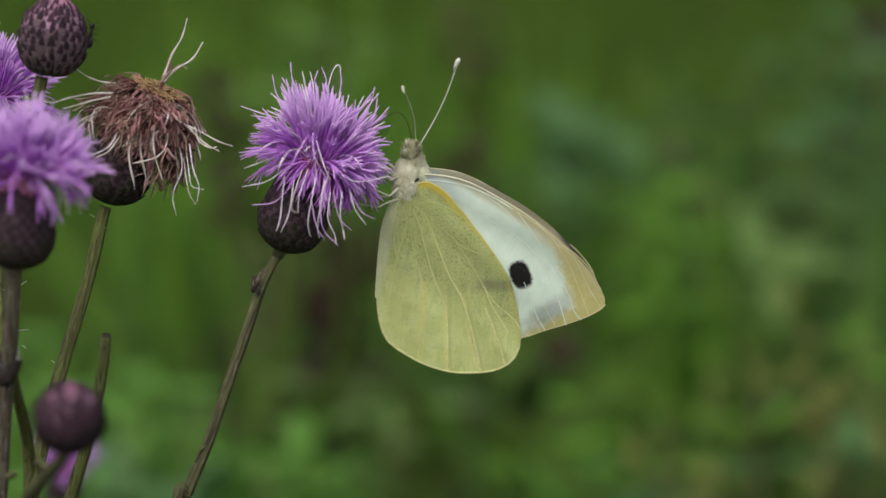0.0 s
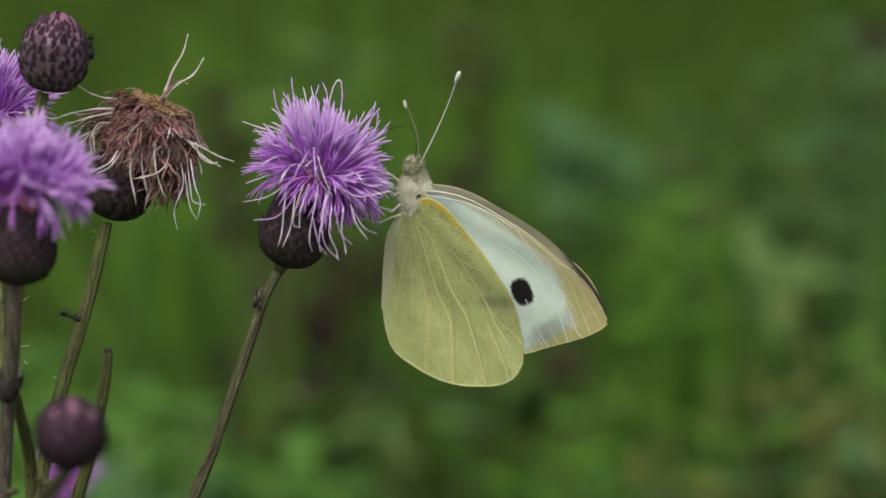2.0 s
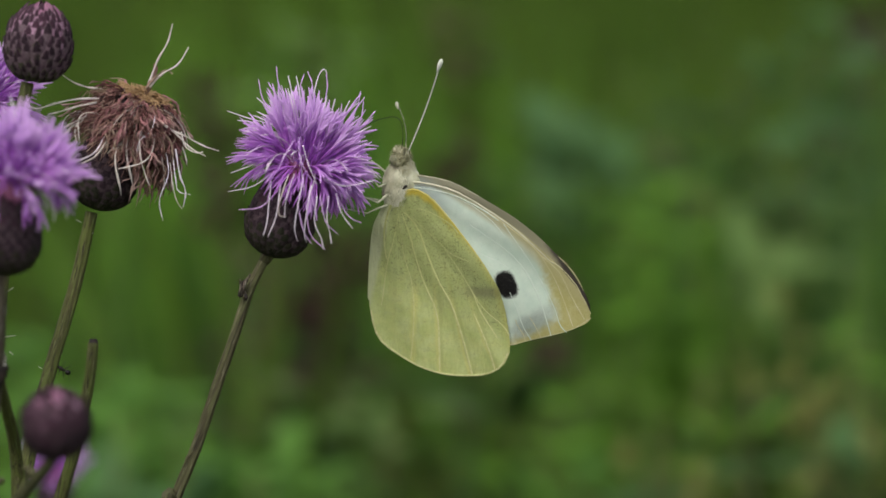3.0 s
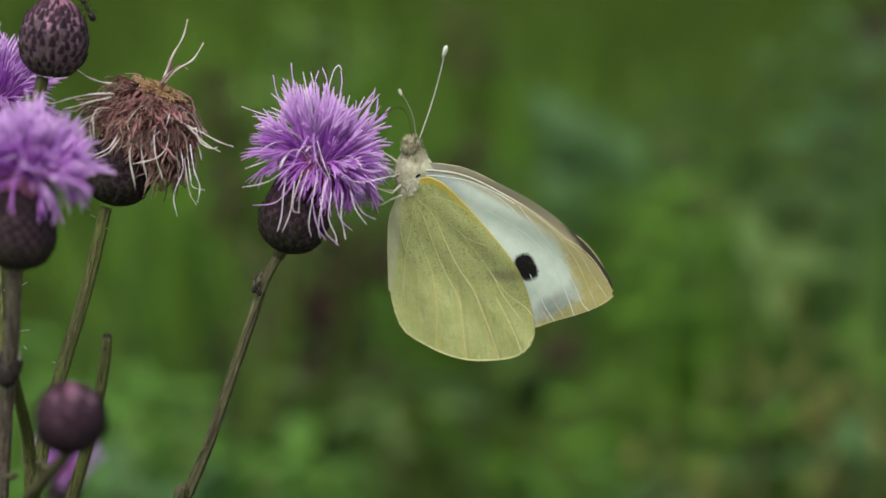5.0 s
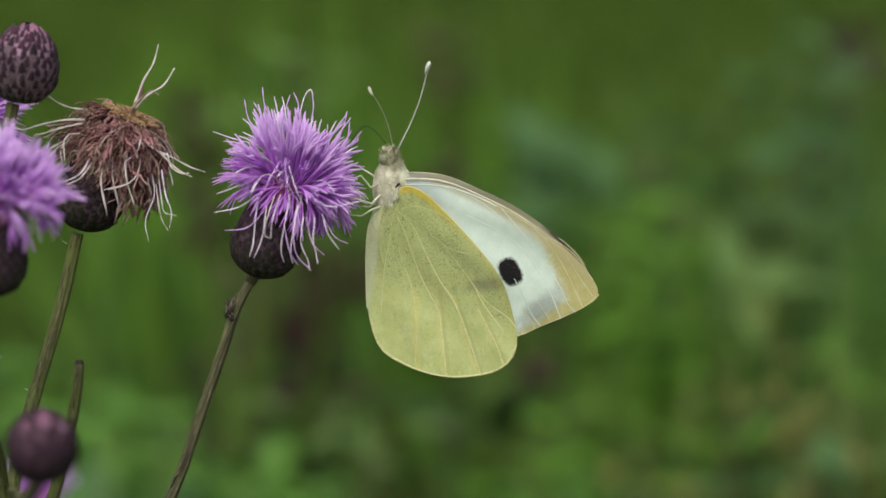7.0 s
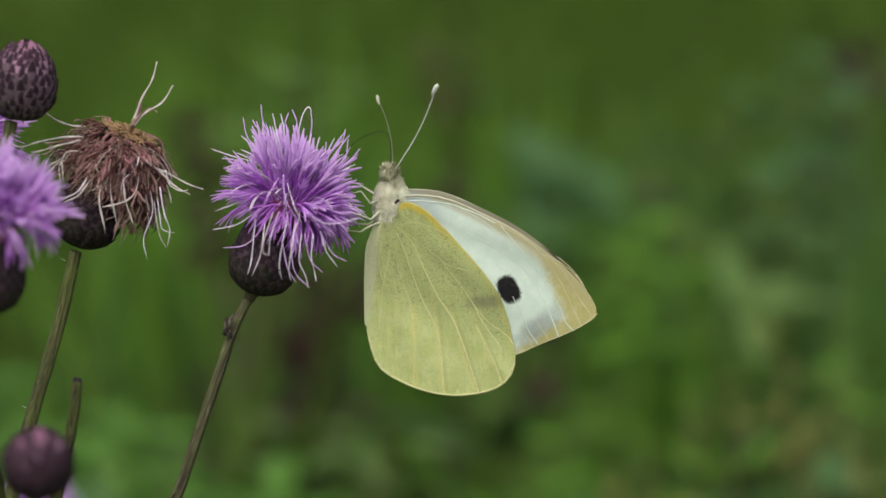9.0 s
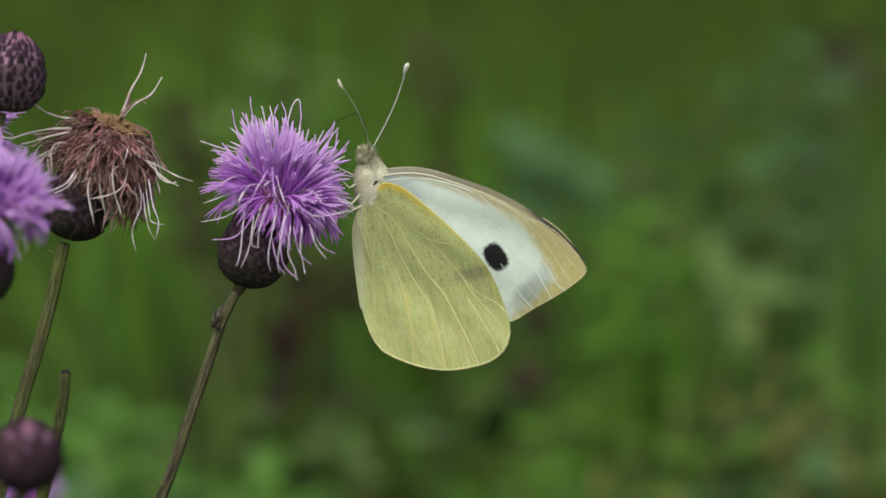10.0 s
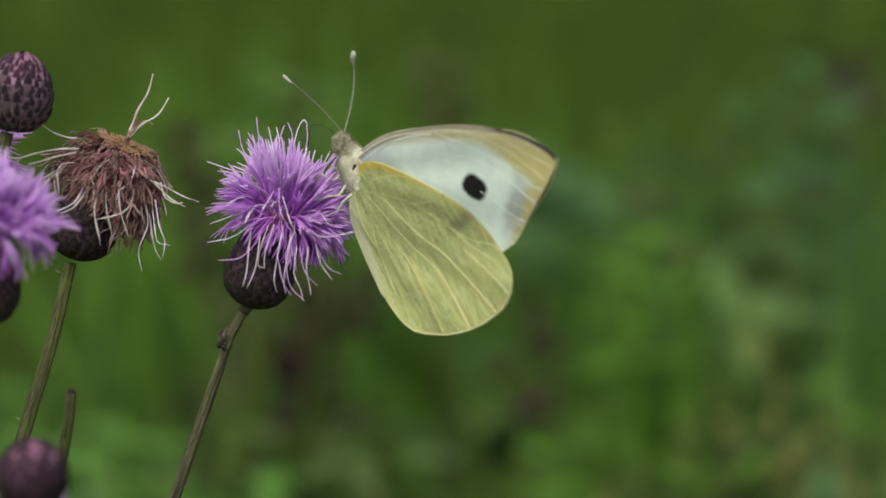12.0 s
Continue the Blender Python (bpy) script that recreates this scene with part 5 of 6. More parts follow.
    # closed heads
    scaly_cup(ob, "flower_bud", V(-51.77, 300.00, 23.21), stage_dir(0.14, -0.26, 0.95), 4.2, 9.3, True, 11, 18, ["olive", "olive", "bud", "bud", "rose", "rose", "pink"], 0.2, "closed scaly purple-brown thistle bud")
    scaly_cup(ob, "flower_bud", V(-40.35, 250.00, -21.26), stage_dir(-0.10, -0.55, 0.82), 3.6, 7.1, True, 11, 17, ["dark", "dark", "dark", "maroon", "maroon", "maroon", "rose", "rose", "pink"], 0.9, "small closed bud with a rose-purple crown")

    # faded head
    cup, m = scaly_cup(ob, "flower_head", V(-45.74, 309.00, 6.59), stage_dir(0.38, -0.16, 0.91), 4.5, 8.9, False, 11, 17, ["green", "dark", "dark", "dark"], 0.7, "withered brown thistle head with drooping strands")
    # dark core added inside; its near-black colour stands for shade between the shreds
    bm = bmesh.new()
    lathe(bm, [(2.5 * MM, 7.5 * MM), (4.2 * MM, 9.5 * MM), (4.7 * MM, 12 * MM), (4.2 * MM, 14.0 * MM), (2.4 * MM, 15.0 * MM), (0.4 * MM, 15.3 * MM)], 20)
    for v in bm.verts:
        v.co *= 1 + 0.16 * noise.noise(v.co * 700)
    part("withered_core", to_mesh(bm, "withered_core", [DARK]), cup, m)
    m = Matrix.Translation(stage_dir(0.97, 0, 0.22) * 1.3 * MM) @ m
    rng = random.Random(21)
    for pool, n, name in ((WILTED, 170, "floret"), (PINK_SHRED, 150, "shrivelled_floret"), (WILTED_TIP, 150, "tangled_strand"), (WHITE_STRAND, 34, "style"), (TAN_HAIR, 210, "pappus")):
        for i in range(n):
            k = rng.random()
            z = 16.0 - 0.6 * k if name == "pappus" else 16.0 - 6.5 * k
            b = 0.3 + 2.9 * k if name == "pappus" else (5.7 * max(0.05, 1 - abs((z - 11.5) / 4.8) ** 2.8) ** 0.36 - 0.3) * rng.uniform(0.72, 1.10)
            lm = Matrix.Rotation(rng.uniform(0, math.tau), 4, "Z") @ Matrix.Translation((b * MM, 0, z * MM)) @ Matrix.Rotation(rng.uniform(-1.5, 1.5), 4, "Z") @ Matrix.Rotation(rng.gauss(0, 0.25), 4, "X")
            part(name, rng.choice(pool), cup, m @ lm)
    # the side that has sunk over the cup
    for i in range(40):
        a = rng.uniform(-1.0, 0.75)
        z, b = rng.uniform(8.6, 11.5), rng.uniform(4.7, 5.7)
        side = m.inverted().to_3x3() @ stage_dir(1, 0, 0)
        lm = Matrix.Rotation(math.atan2(side.y, side.x) + a, 4, "Z") @ Matrix.Translation((b * MM, 0, z * MM)) @ Matrix.Rotation(rng.uniform(-0.6, 0.6), 4, "Z")
        part("sunken_floret", rng.choice(SKIRT), cup, m @ lm)
    verts, faces = [], []
    for i in range(900):
        a, z = rng.uniform(0, math.tau), rng.uniform(9.0, 16.0)
        b = 5.7 * max(0.04, 1 - abs((z - 11.5) / 4.8) ** 2.8) ** 0.36
        p = Vector((b * math.cos(a), b * math.sin(a), z))
        d = Vector((math.cos(a) * rng.uniform(0.1, 0.9), math.sin(a) * rng.uniform(0.1, 0.9), rng.uniform(-1.3, 0.1))).normalized()
        e = d + Vector((rng.gauss(0, .5), rng.gauss(0, .5), -0.5))
        n = d.cross(p).normalized() * rng.uniform(0.03, 0.08)
        q, l = p + d * rng.uniform(0.8, 1.8), rng.uniform(0.6, 2.0)
        j = len(verts)
        verts += [v * MM for v in (p - n, p + n, q + n, q - n, q + e * l)]
        faces += [(j, j + 1, j + 2, j + 3), (j + 3, j + 2, j + 4)]
    part("withered_down", grass_object("withered_down", (verts, faces), FADED), cup, m)
    # long strands that stick out
    for i, (line, w, mat) in enumerate((
            ([V(-39.28, 307.00, 19.11), V(-37.78, 306.00, 22.08), V(-36.72, 306.00, 24.51), V(-36.87, 306.00, 25.57)], 0.5, FADED),
            ([V(-37.63, 306.00, 22.84), V(-36.30, 305.00, 25.94), V(-34.94, 305.00, 28.36), V(-34.26, 305.00, 30.85)], 0.2, WITHERED),
            ([V(-37.42, 305.50, 22.42), V(-35.69, 305.00, 24.12), V(-33.58, 305.00, 25.41), V(-32.14, 305.00, 27.68)], 0.2, WITHERED),
            ([V(-38.02, 305.50, 22.04), V(-36.60, 305.00, 23.67), V(-35.24, 305.00, 24.58), V(-34.26, 305.00, 24.12)], 0.22, FADED_TIP),
            ([V(-43.78, 305.00, 22.16), V(-45.52, 304.00, 22.31), V(-47.25, 303.00, 22.91), V(-48.98, 303.00, 24.11)], 0.19, WITHERED),
            ([V(-43.87, 303.00, 20.73), V(-46.72, 302.00, 20.59), V(-49.55, 301.00, 19.93), V(-51.79, 301.00, 19.33), V(-53.88, 301.00, 20.07)], 0.17, WITHERED),
            ([V(-44.17, 303.00, 20.21), V(-46.35, 302.00, 19.69), V(-48.81, 301.00, 18.88), V(-50.15, 301.00, 18.58)], 0.17, WITHERED),
            ([V(-37.23, 304.00, 18.92), V(-35.01, 303.00, 16.90), V(-32.45, 303.00, 15.70), V(-29.97, 303.00, 14.35), V(-27.95, 303.00, 13.67)], 0.17, WITHERED),
            ([V(-36.48, 304.00, 18.16), V(-33.81, 303.00, 16.15), V(-31.85, 303.00, 14.20), V(-29.75, 303.00, 13.00)], 0.18, WITHERED),
            ([V(-39.21, 303.00, 20.36), V(-39.02, 301.50, 18.39), V(-39.85, 301.00, 16.12), V(-41.64, 301.00, 12.91)], 0.16, WITHERED),
            ([V(-37.71, 303.00, 17.73), V(-38.21, 301.00, 15.37), V(-38.00, 300.50, 12.37), V(-37.02, 301.00, 9.03)], 0.17, WITHERED),
            ([V(-42.22, 303.00, 16.23), V(-42.84, 301.00, 14.63), V(-44.11, 300.50, 12.89), V(-45.97, 301.00, 12.02)], 0.19, WITHERED),
            ([V(-35.12, 304.00, 13.64), V(-34.71, 303.00, 10.59), V(-35.91, 303.00, 7.21), V(-35.46, 303.00, 4.43)], 0.11, STYLE),
            ([V(-33.84, 304.00, 14.02), V(-33.20, 303.00, 10.59), V(-32.45, 303.00, 8.34), V(-32.75, 303.00, 6.24)], 0.12, STYLE),
            ([V(-34.22, 304.00, 12.89), V(-33.73, 303.00, 9.84), V(-33.36, 303.00, 8.34), V(-31.78, 303.00, 7.89)], 0.10, STYLE),
            ([V(-34.60, 304.00, 12.13), V(-34.11, 303.00, 9.09), V(-33.66, 303.00, 7.21), V(-32.90, 303.00, 5.93)], 0.10, WITHERED),
            ([V(-33.09, 304.00, 16.28), V(-32.45, 303.00, 14.35), V(-30.95, 303.00, 13.45), V(-30.05, 303.00, 13.60)], 0.14, WITHERED),
            ([V(-42.60, 302.00, 16.92), V(-43.21, 301.00, 15.00), V(-44.26, 300.50, 13.34), V(-46.57, 301.00, 12.31)], 0.17, STYLE),
            ([V(-36.24, 302.00, 18.42), V(-36.66, 300.50, 16.32), V(-38.08, 300.00, 14.95), V(-38.59, 300.50, 13.34)], 0.10, STYLE))):
        bm = bmesh.new()
        pts = spline(line, 14)
        tube(bm, pts, [0.78 * w * MM * (1.12 - 0.045 * j) * (1 + 0.28 * math.sin(j * 1.3 + i)) for j in range(15)], 6)
        part("strand", to_mesh(bm, "strand", [mat]), cup, Matrix())
    return ob


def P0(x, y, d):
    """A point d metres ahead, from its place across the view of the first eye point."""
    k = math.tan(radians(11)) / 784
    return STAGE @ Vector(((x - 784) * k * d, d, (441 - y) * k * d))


branching_thistle()


def far_thistle():
    top = V(-91.64, 550.00, -61.50)
    line = [top, top + Vector((-0.004, 0, -0.03))] + to_ground(top + Vector((-0.01, 0, -0.06)), -0.02, 0.02)
    ob = thing("thistle", None, Matrix.Translation(line[-1]), "purple creeping thistle head standing farther back", "thistle", "thistles")
    stem_part(ob, line, 1.0, 1.8, STEM_GREEN, 30)
    bloom(ob, top, stage_dir(0.05, -0.2, 0.97), 4.6, 8.6, {"inner": 26, "middle": 36, "outer": 30, "hanging": 10}, 0.3, "purple thistle head", 0.9, 10)


far_thistle()

# ---- butterfly: in its own space x runs to the wing tips, z to the head, y to the far side, in millimetres from the near wing root ----
HIND = [(-0.47, -1.03), (0.34, -0.24), (1.75, -0.08), (4.04, -1.23), (7.78, -5.03), (11.51, -9.14), (13.74, -12.26), (14.82, -15.01), (15.6, -18.16), (16.0, -20.54), (15.9, -22.14), (15.12, -23.76), (13.37, -25.16), (11.39, -25.8), (8.63, -26.15), (6.27, -26.05), (3.14, -25.39), (0.4, -24.31), (-1.92, -22.9), (-3.19, -20.91), (-4.0, -18.1), (-4.18, -16.75), (-4.42, -16.3), (-4.5, -13.7), (-4.5, -9.32), (-4.1, -5.31), (-2.2, -2.0)]
FORE = [(-0.26, -0.1), (0.66, 0.97), (5.56, 0.82), (13.22, -2.01), (19.35, -5.62), (24.71, -10.37), (27.01, -14.35), (24.71, -16.49), (19.35, -18.95), (16.06, -20.33), (11.54, -19.56), (5.18, -12.97), (0.66, -4.16)]


def camber(x, z, k):
    """How far a wing bulges off its plane."""
    r = math.hypot(x, z)
    return k * (0.22 * math.sin(r * 0.10) + 0.06 * math.sin(x * 0.55 + z * 0.35) * min(1, r / 12) + 0.19 * math.sin(21 * math.atan2(x + 6, 2 - z)) * min(1, r / 16))


def wing_mesh(name, outline, root, mats, k, thick=0.07):
    """A thin cambered sheet with two faces and a rim, spread in rings from its root."""
    edge = closed_spline([(x, 0, z) for x, z in outline], 150)
    rng = random.Random(len(outline))
    edge = [p + (p - Vector((root[0], 0, root[1]))).normalized() * rng.uniform(-0.045, 0.045) for p in edge]
    rings = 14
    bm = bmesh.new()
    sheets = []
    for side in (-1, 1):
        c = bm.verts.new((root[0] * MM, side * thick / 2 * MM, root[1] * MM))
        grid = []
        for i in range(1, rings + 1):
            s = i / rings
            row = []
            for p in edge:
                x, z = root[0] + (p.x - root[0]) * s, root[1] + (p.z - root[1]) * s
                t = thick * (0.5 if i == rings else 1)
                row.append(bm.verts.new((x * MM, (camber(x, z, k) + side * t / 2) * MM, z * MM)))
            grid.append(row)
        n = len(edge)
        mi = 0 if side < 0 or len(mats) == 1 else 1
        for j in range(n):
            f = (c, grid[0][j], grid[0][(j + 1) % n])
            bm.faces.new(f if side > 0 else f[::-1]).material_index = mi
            for a, b in zip(grid, grid[1:]):
                f = (a[j], b[j], b[(j + 1) % n], a[(j + 1) % n])
                bm.faces.new(f if side > 0 else f[::-1]).material_index = mi
        sheets.append(grid[-1])
    # the rim has points of its own, so that its shading stays off the faces
    sheets = [[bm.verts.new(v.co) for v in row] for row in sheets]
    for j in range(len(edge)):
        bm.faces.new((sheets[0][j], sheets[0][(j + 1) % len(edge)], sheets[1][(j + 1) % len(edge)], sheets[1][j]))
    bmesh.ops.recalc_face_normals(bm, faces=bm.faces)
    return to_mesh(bm, name, mats)


def vein_mesh(pts, width, k, side, mat, r0=0.55, r1=1.25, lift_off=0.06, reach=0.985, swell=1.35):
    line = [p * reach for p in spline([(x, 0, z) for x, z in pts], 16)]
    bm = bmesh.new()
    rows = []
    for i, p in enumerate(line):
        d = (line[min(i + 1, 16)] - line[max(i - 1, 0)]).normalized()
        w = swell * width * (0.8 if i == 16 else 1) * (r0 + (r1 - r0) * i / 16)
        s = Vector((-d.z, 0, d.x)) * w
        c = Vector((p.x, camber(p.x, p.z, k) + side * (lift_off - 0.02), p.z))
        rows.append([bm.verts.new((c + s * a + Vector((0, side * w * b, 0))) * MM) for a, b in ((-1, -0.35), (-0.55, 0.42), (0, 0.62), (0.55, 0.42), (1, -0.35), (0, -0.5))])
    for a, b in zip(rows, rows[1:]):
        for q in range(6):
            bm.faces.new((a[q], a[(q + 1) % 6], b[(q + 1) % 6], b[q]))
    bmesh.ops.recalc_face_normals(bm, faces=bm.faces)
    return to_mesh(bm, "vein", [mat])


def antenna_mesh(length, bend, thick):
    bm = bmesh.new()
    pts = [Vector((bend * math.sin(math.pi * t) * MM, 0, length * t * MM)) for t in [i / 14 for i in range(15)]]
    tube(bm, pts, [thick * MM] * 15, 7)
    return pts[-1], bm


def club_mesh(tip, k):
    bm = bmesh.new()
    pts = [tip + Vector((0, 0, z * MM)) for z in (-1.5, -1.0, -0.5, 0.0, 0.35)]
    tube(bm, pts, [v * k * MM for v in (0.12, 0.22, 0.31, 0.30, 0.13)], 9)
    return bm


def fur(n, centre, size, length, seed, lean):
    """Many fine hairs over a rounded body, one mesh."""
    rng = random.Random(seed)
    verts, faces = [], []
    for _ in range(n):
        d = Vector((rng.gauss(0, 1), rng.gauss(0, 1), rng.gauss(0, 1))).normalized()
        p = Vector(centre) + Vector((d.x * size[0], d.y * size[1], d.z * size[2]))
        q = (d + Vector(lean) + Vector((rng.gauss(0, .25), rng.gauss(0, .25), rng.gauss(0, .25)))).normalized() * rng.uniform(*length)
        s = d.cross(q).normalized() * 0.038
        i = len(verts)
        verts += [(p - s) * MM, (p + s) * MM, (p + q * 0.6 + s * 0.7) * MM, (p + q * 0.6 - s * 0.7) * MM, (p + q) * MM]
        faces += [(i, i + 1, i + 2, i + 3), (i + 3, i + 2, i + 4)]
    return verts, faces


PROBOSCIS_ROOT = (-0.00118, 0.0012, 0.0048)


def butterfly():
    ob = thing("butterfly", None, Matrix(), "pale yellow and white butterfly with closed wings, black spot", "butterfly")
    one = Matrix()
    bm = bmesh.new()
    blob(bm, (-1.41 * MM, 1.2 * MM, -0.1 * MM), (2.15 * MM, 1.7 * MM, 3.7 * MM), turn=Matrix.Rotation(deg(10), 3, "Y"), rough=0.12, seg=20)
    blob(bm, (0.10 * MM, 1.4 * MM, 1.2 * MM), (1.35 * MM, 1.4 * MM, 2.9 * MM), turn=Matrix.Rotation(deg(-34), 3, "Y"), rough=0.10, seg=18)
    part("thorax", to_mesh(bm, "thorax", [BODY]), ob, one, "cream furry thorax")
    bm = bmesh.new()
    prof = [(0.3, 0), (0.95, 1.2), (1.35, 3.5), (1.4, 6.5), (1.25, 9.5), (0.95, 12), (0.45, 13.6), (0.1, 14.1)]
    lathe(bm, [(r * MM * (1 + 0.04 * (i % 2)), z * MM) for i, (r, z) in enumerate(prof)], 16)
    a, b = Vector((-1.49 * MM, 1.3 * MM, -1.86 * MM)), Vector((-2.71 * MM, 1.3 * MM, -16.03 * MM))
    part("abdomen", to_mesh(bm, "abdomen", [BODY]), ob, upright(a, b - a))
    bm = bmesh.new()
    blob(bm, (-1.18 * MM, 1.2 * MM, 3.73 * MM), (1.25 * MM, 1.35 * MM, 1.35 * MM), rough=0.1, seg=16)
    head = part("head", to_mesh(bm, "head", [FUR_GREY]), ob, one, "grey-brown hairy head")
    for y in (0.32, 2.1):
        bm = bmesh.new()
        blob(bm, (-1.87 * MM, y * MM, 3.65 * MM), (0.72 * MM, 0.5 * MM, 0.8 * MM), seg=14)
        part("eye", to_mesh(bm, "eye", [EYE]), head, one, "pale greenish compound eye")
    for y, k in ((0.7, 1.0), (1.7, 0.92)):
        bm = bmesh.new()
        tube(bm, [Vector((x * MM, y * MM, z * MM)) for x, z in ((-1.56, 3.88), (-1.84, 4.6), (-2.2, 5.35))], [0.42 * MM * k, 0.28 * MM * k, 0.05 * MM], 7)
        part("palp", to_mesh(bm, "palp", [FUR_GREY]), head, one)
    for n, c, s, l, seed, lean, mat, name in (
            (5200, (-1.41, 1.2, -0.1), (2.05, 1.66, 3.6), (0.25, 0.6), 3, (-0.1, -0.1, -1.5), FUR, "thorax_fur"),
            (900, (-1.18, 1.2, 3.73), (1.2, 1.3, 1.3), (0.35, 0.9), 4, (-0.15, 0, 0.9), FUR_GREY, "head_fur"),
            (700, (-0.75, 1.3, 2.95), (1.2, 1.36, 1.25), (0.3, 0.7), 7, (0.25, 0, -0.9), FUR_GREY, "neck_fur"),
            (260, (-0.95, 1.15, 3.6), (1.15, 1.35, 1.3), (0.3, 0.8), 6, (-0.1, 0, 0.7), FUR_DARK, "dark_head_fur"),
            (2200, (-0.35, 1.4, 1.7), (1.2, 1.38, 2.1), (0.25, 0.5), 5, (0.5, 0, -1.6), FUR, "collar_fur")):
        part(name, grass_object(name, fur(n, c, s, l, seed, lean), mat), ob, one)

    bm = bmesh.new()
    blob(bm, (-0.18 * MM, -0.1 * MM, 0.13 * MM), (0.55 * MM, 0.3 * MM, 0.22 * MM), turn=Matrix.Rotation(deg(-35), 3, "Y"), seg=8)
    part("wing_hinge", to_mesh(bm, "wing_hinge", [ANT]), ob, one, "small dark wing joint")
    # proboscis: up from the head, then bent over into the flower
    bm = bmesh.new()
    tube(bm, spline([(x * MM, y * MM, z * MM) for x, y, z in ((0, 0, 0), (0.31, -0.2, 2.0), (0.23, -0.3, 3.83), (-0.61, -0.4, 4.83), (-2.83, -0.5, 4.45), (-4.6, -0.6, 3.53), (-6.13, -0.8, 2.0), (-6.82, -1.0, 0.23))], 30), [0.048 * MM] * 24 + [0.042 * MM] * 7, 6)
    proboscis = part("proboscis", to_mesh(bm, "proboscis", [ANT]), ob, pose(*PROBOSCIS_ROOT), "thin dark bent proboscis")
    # legs
    for pts in (((-2.41, 0.2, 0.44), (-3.48, -0.6, -0.1), (-4.4, -1.0, 1.59), (-5.62, -1.2, 0.97)), ((-2.41, 0.0, -1.1), (-3.32, -1.0, -2.24), (-4.55, -1.4, -1.63), (-6.24, -1.4, -1.17)),
                ((-2.1, 0.2, -2.63), (-3.48, -0.8, -3.16), (-4.4, -1.0, -3.93), (-6.85, -1.2, -3.62), (-7.77, -1.0, -4.08)), ((-2.41, 2.2, 0.44), (-4.01, 2.6, 1.59), (-5.16, 2.6, 2.51)), ((-2.25, 2.4, -1.86), (-4.01, 3.0, -3.16), (-5.93, 3.0, -3.01))):
        bm = bmesh.new()
        pp = [Vector((x * (1.0 + 0.06 * i) * MM, y * MM, z * MM)) for i, (x, y, z) in enumerate(pts)]
        tube(bm, pp, [0.20 * MM, 0.15 * MM, 0.11 * MM, 0.085 * MM, 0.06 * MM][:len(pp)], 6)
        part("leg", to_mesh(bm, "leg", [BODY]), ob, one)

    wings = []
    for far in (False, True):
        k = -1.0 if not far else 1.0
        side = -1 if not far else 1
        y0 = 0.0 if not far else 1.25
        m = pose(0, y0 * MM, (0.75 if far else 0.0) * MM) @ Matrix.Rotation(deg(1.0 if far else 0), 4, "Y") @ Matrix.Rotation(deg(2.5 if far else 0), 4, "Z")
        # far wings show their upper sides, which face the near ones
        mats = [FOREWING, FOREWING_IN] if not far else [FOREWING_IN, FOREWING]
        hm = m @ pose(0, 0, (-0.4 if far else 0.0) * MM) @ Matrix.Rotation(deg(1.0 if far else 0), 4, "Y")
        hind = HIND if not far else [(x * 0.90, z * 0.90) for x, z in HIND]
        f = part("forewing", wing_mesh("forewing", FORE, (-0.26, -0.1), mats, k), ob, m @ pose(0, 0.32 * MM * -side, 0), "white forewing with ochre tip and black spot")
        h = part("hindwing", wing_mesh("hindwing", hind, (-0.34, -1.02), [HINDWING], k), ob, hm, "greenish yellow hindwing dusted with dark scales")
        wings.append((f, h, m))
        fw = m @ pose(0, 0.32 * MM * -side, 0)
        for pts, w, mat in (
                ([(0.36, 0.14), (2.55, 0.28), (5.64, 0.1), (7.93, -0.39), (10.97, -1.5), (13.22, -2.6)], 0.11, VEIN_WHITE), ([(5.64, 0.1), (9.44, -1.18), (12.44, -2.91), (14.29, -4.63)], 0.05, VEIN_WHITE),
                ([(0.9, 0.6), (3.2, 0.72), (6.0, 0.5), (9.5, -0.52), (13.0, -2.05)], 0.06, COSTA_BROWN),
                ([(11.72, -1.74), (14.73, -3.23), (17.72, -5.04), (19.57, -6.6)], 0.08, VEIN_OCHRE), ([(8.58, -6.32), (10.31, -7.34), (11.83, -7.97), (13.74, -8.53), (15.24, -9.31)], 0.05, VEIN_WHITE),
                ([(9.32, -3.82), (12.33, -5.4), (15.33, -7.13), (17.92, -9.71), (20.08, -13.24), (21.15, -15.6), (22.05, -17.9)], 0.075, VEIN_WHITE),
                ([(13.98, -2.92), (16.17, -5.42), (18.36, -8.15), (19.81, -10.26), (21.98, -13.63), (23.05, -15.99), (24.1, -17.0)], 0.075, VEIN_WHITE),
                ([(15.73, -12.45), (16.95, -14.82), (18.01, -17.19), (19.3, -19.0)], 0.08, VEIN_WHITE), ([(16.9, -16.4), (17.24, -17.19), (18.12, -18.37), (18.5, -19.3)], 0.06, VEIN_OCHRE),
                ([(18.84, -15.6), (19.94, -17.18), (20.7, -18.4)], 0.06, VEIN_OCHRE), ([(19.57, -6.6), (21.74, -9.72), (23.53, -13.24), (24.95, -16.2)], 0.085, VEIN_OCHRE),
                ([(19.57, -6.6), (22.17, -8.55), (24.33, -12.07), (26.35, -14.9)], 0.085, VEIN_OCHRE), ([(19.57, -6.6), (22.2, -7.78), (24.6, -10.0), (26.3, -12.66)], 0.075, VEIN_OCHRE)):
            part("vein", vein_mesh(pts, w, k, side, mat, 0.7, 1.15, 0.06, 0.998, 1.0), f, fw)
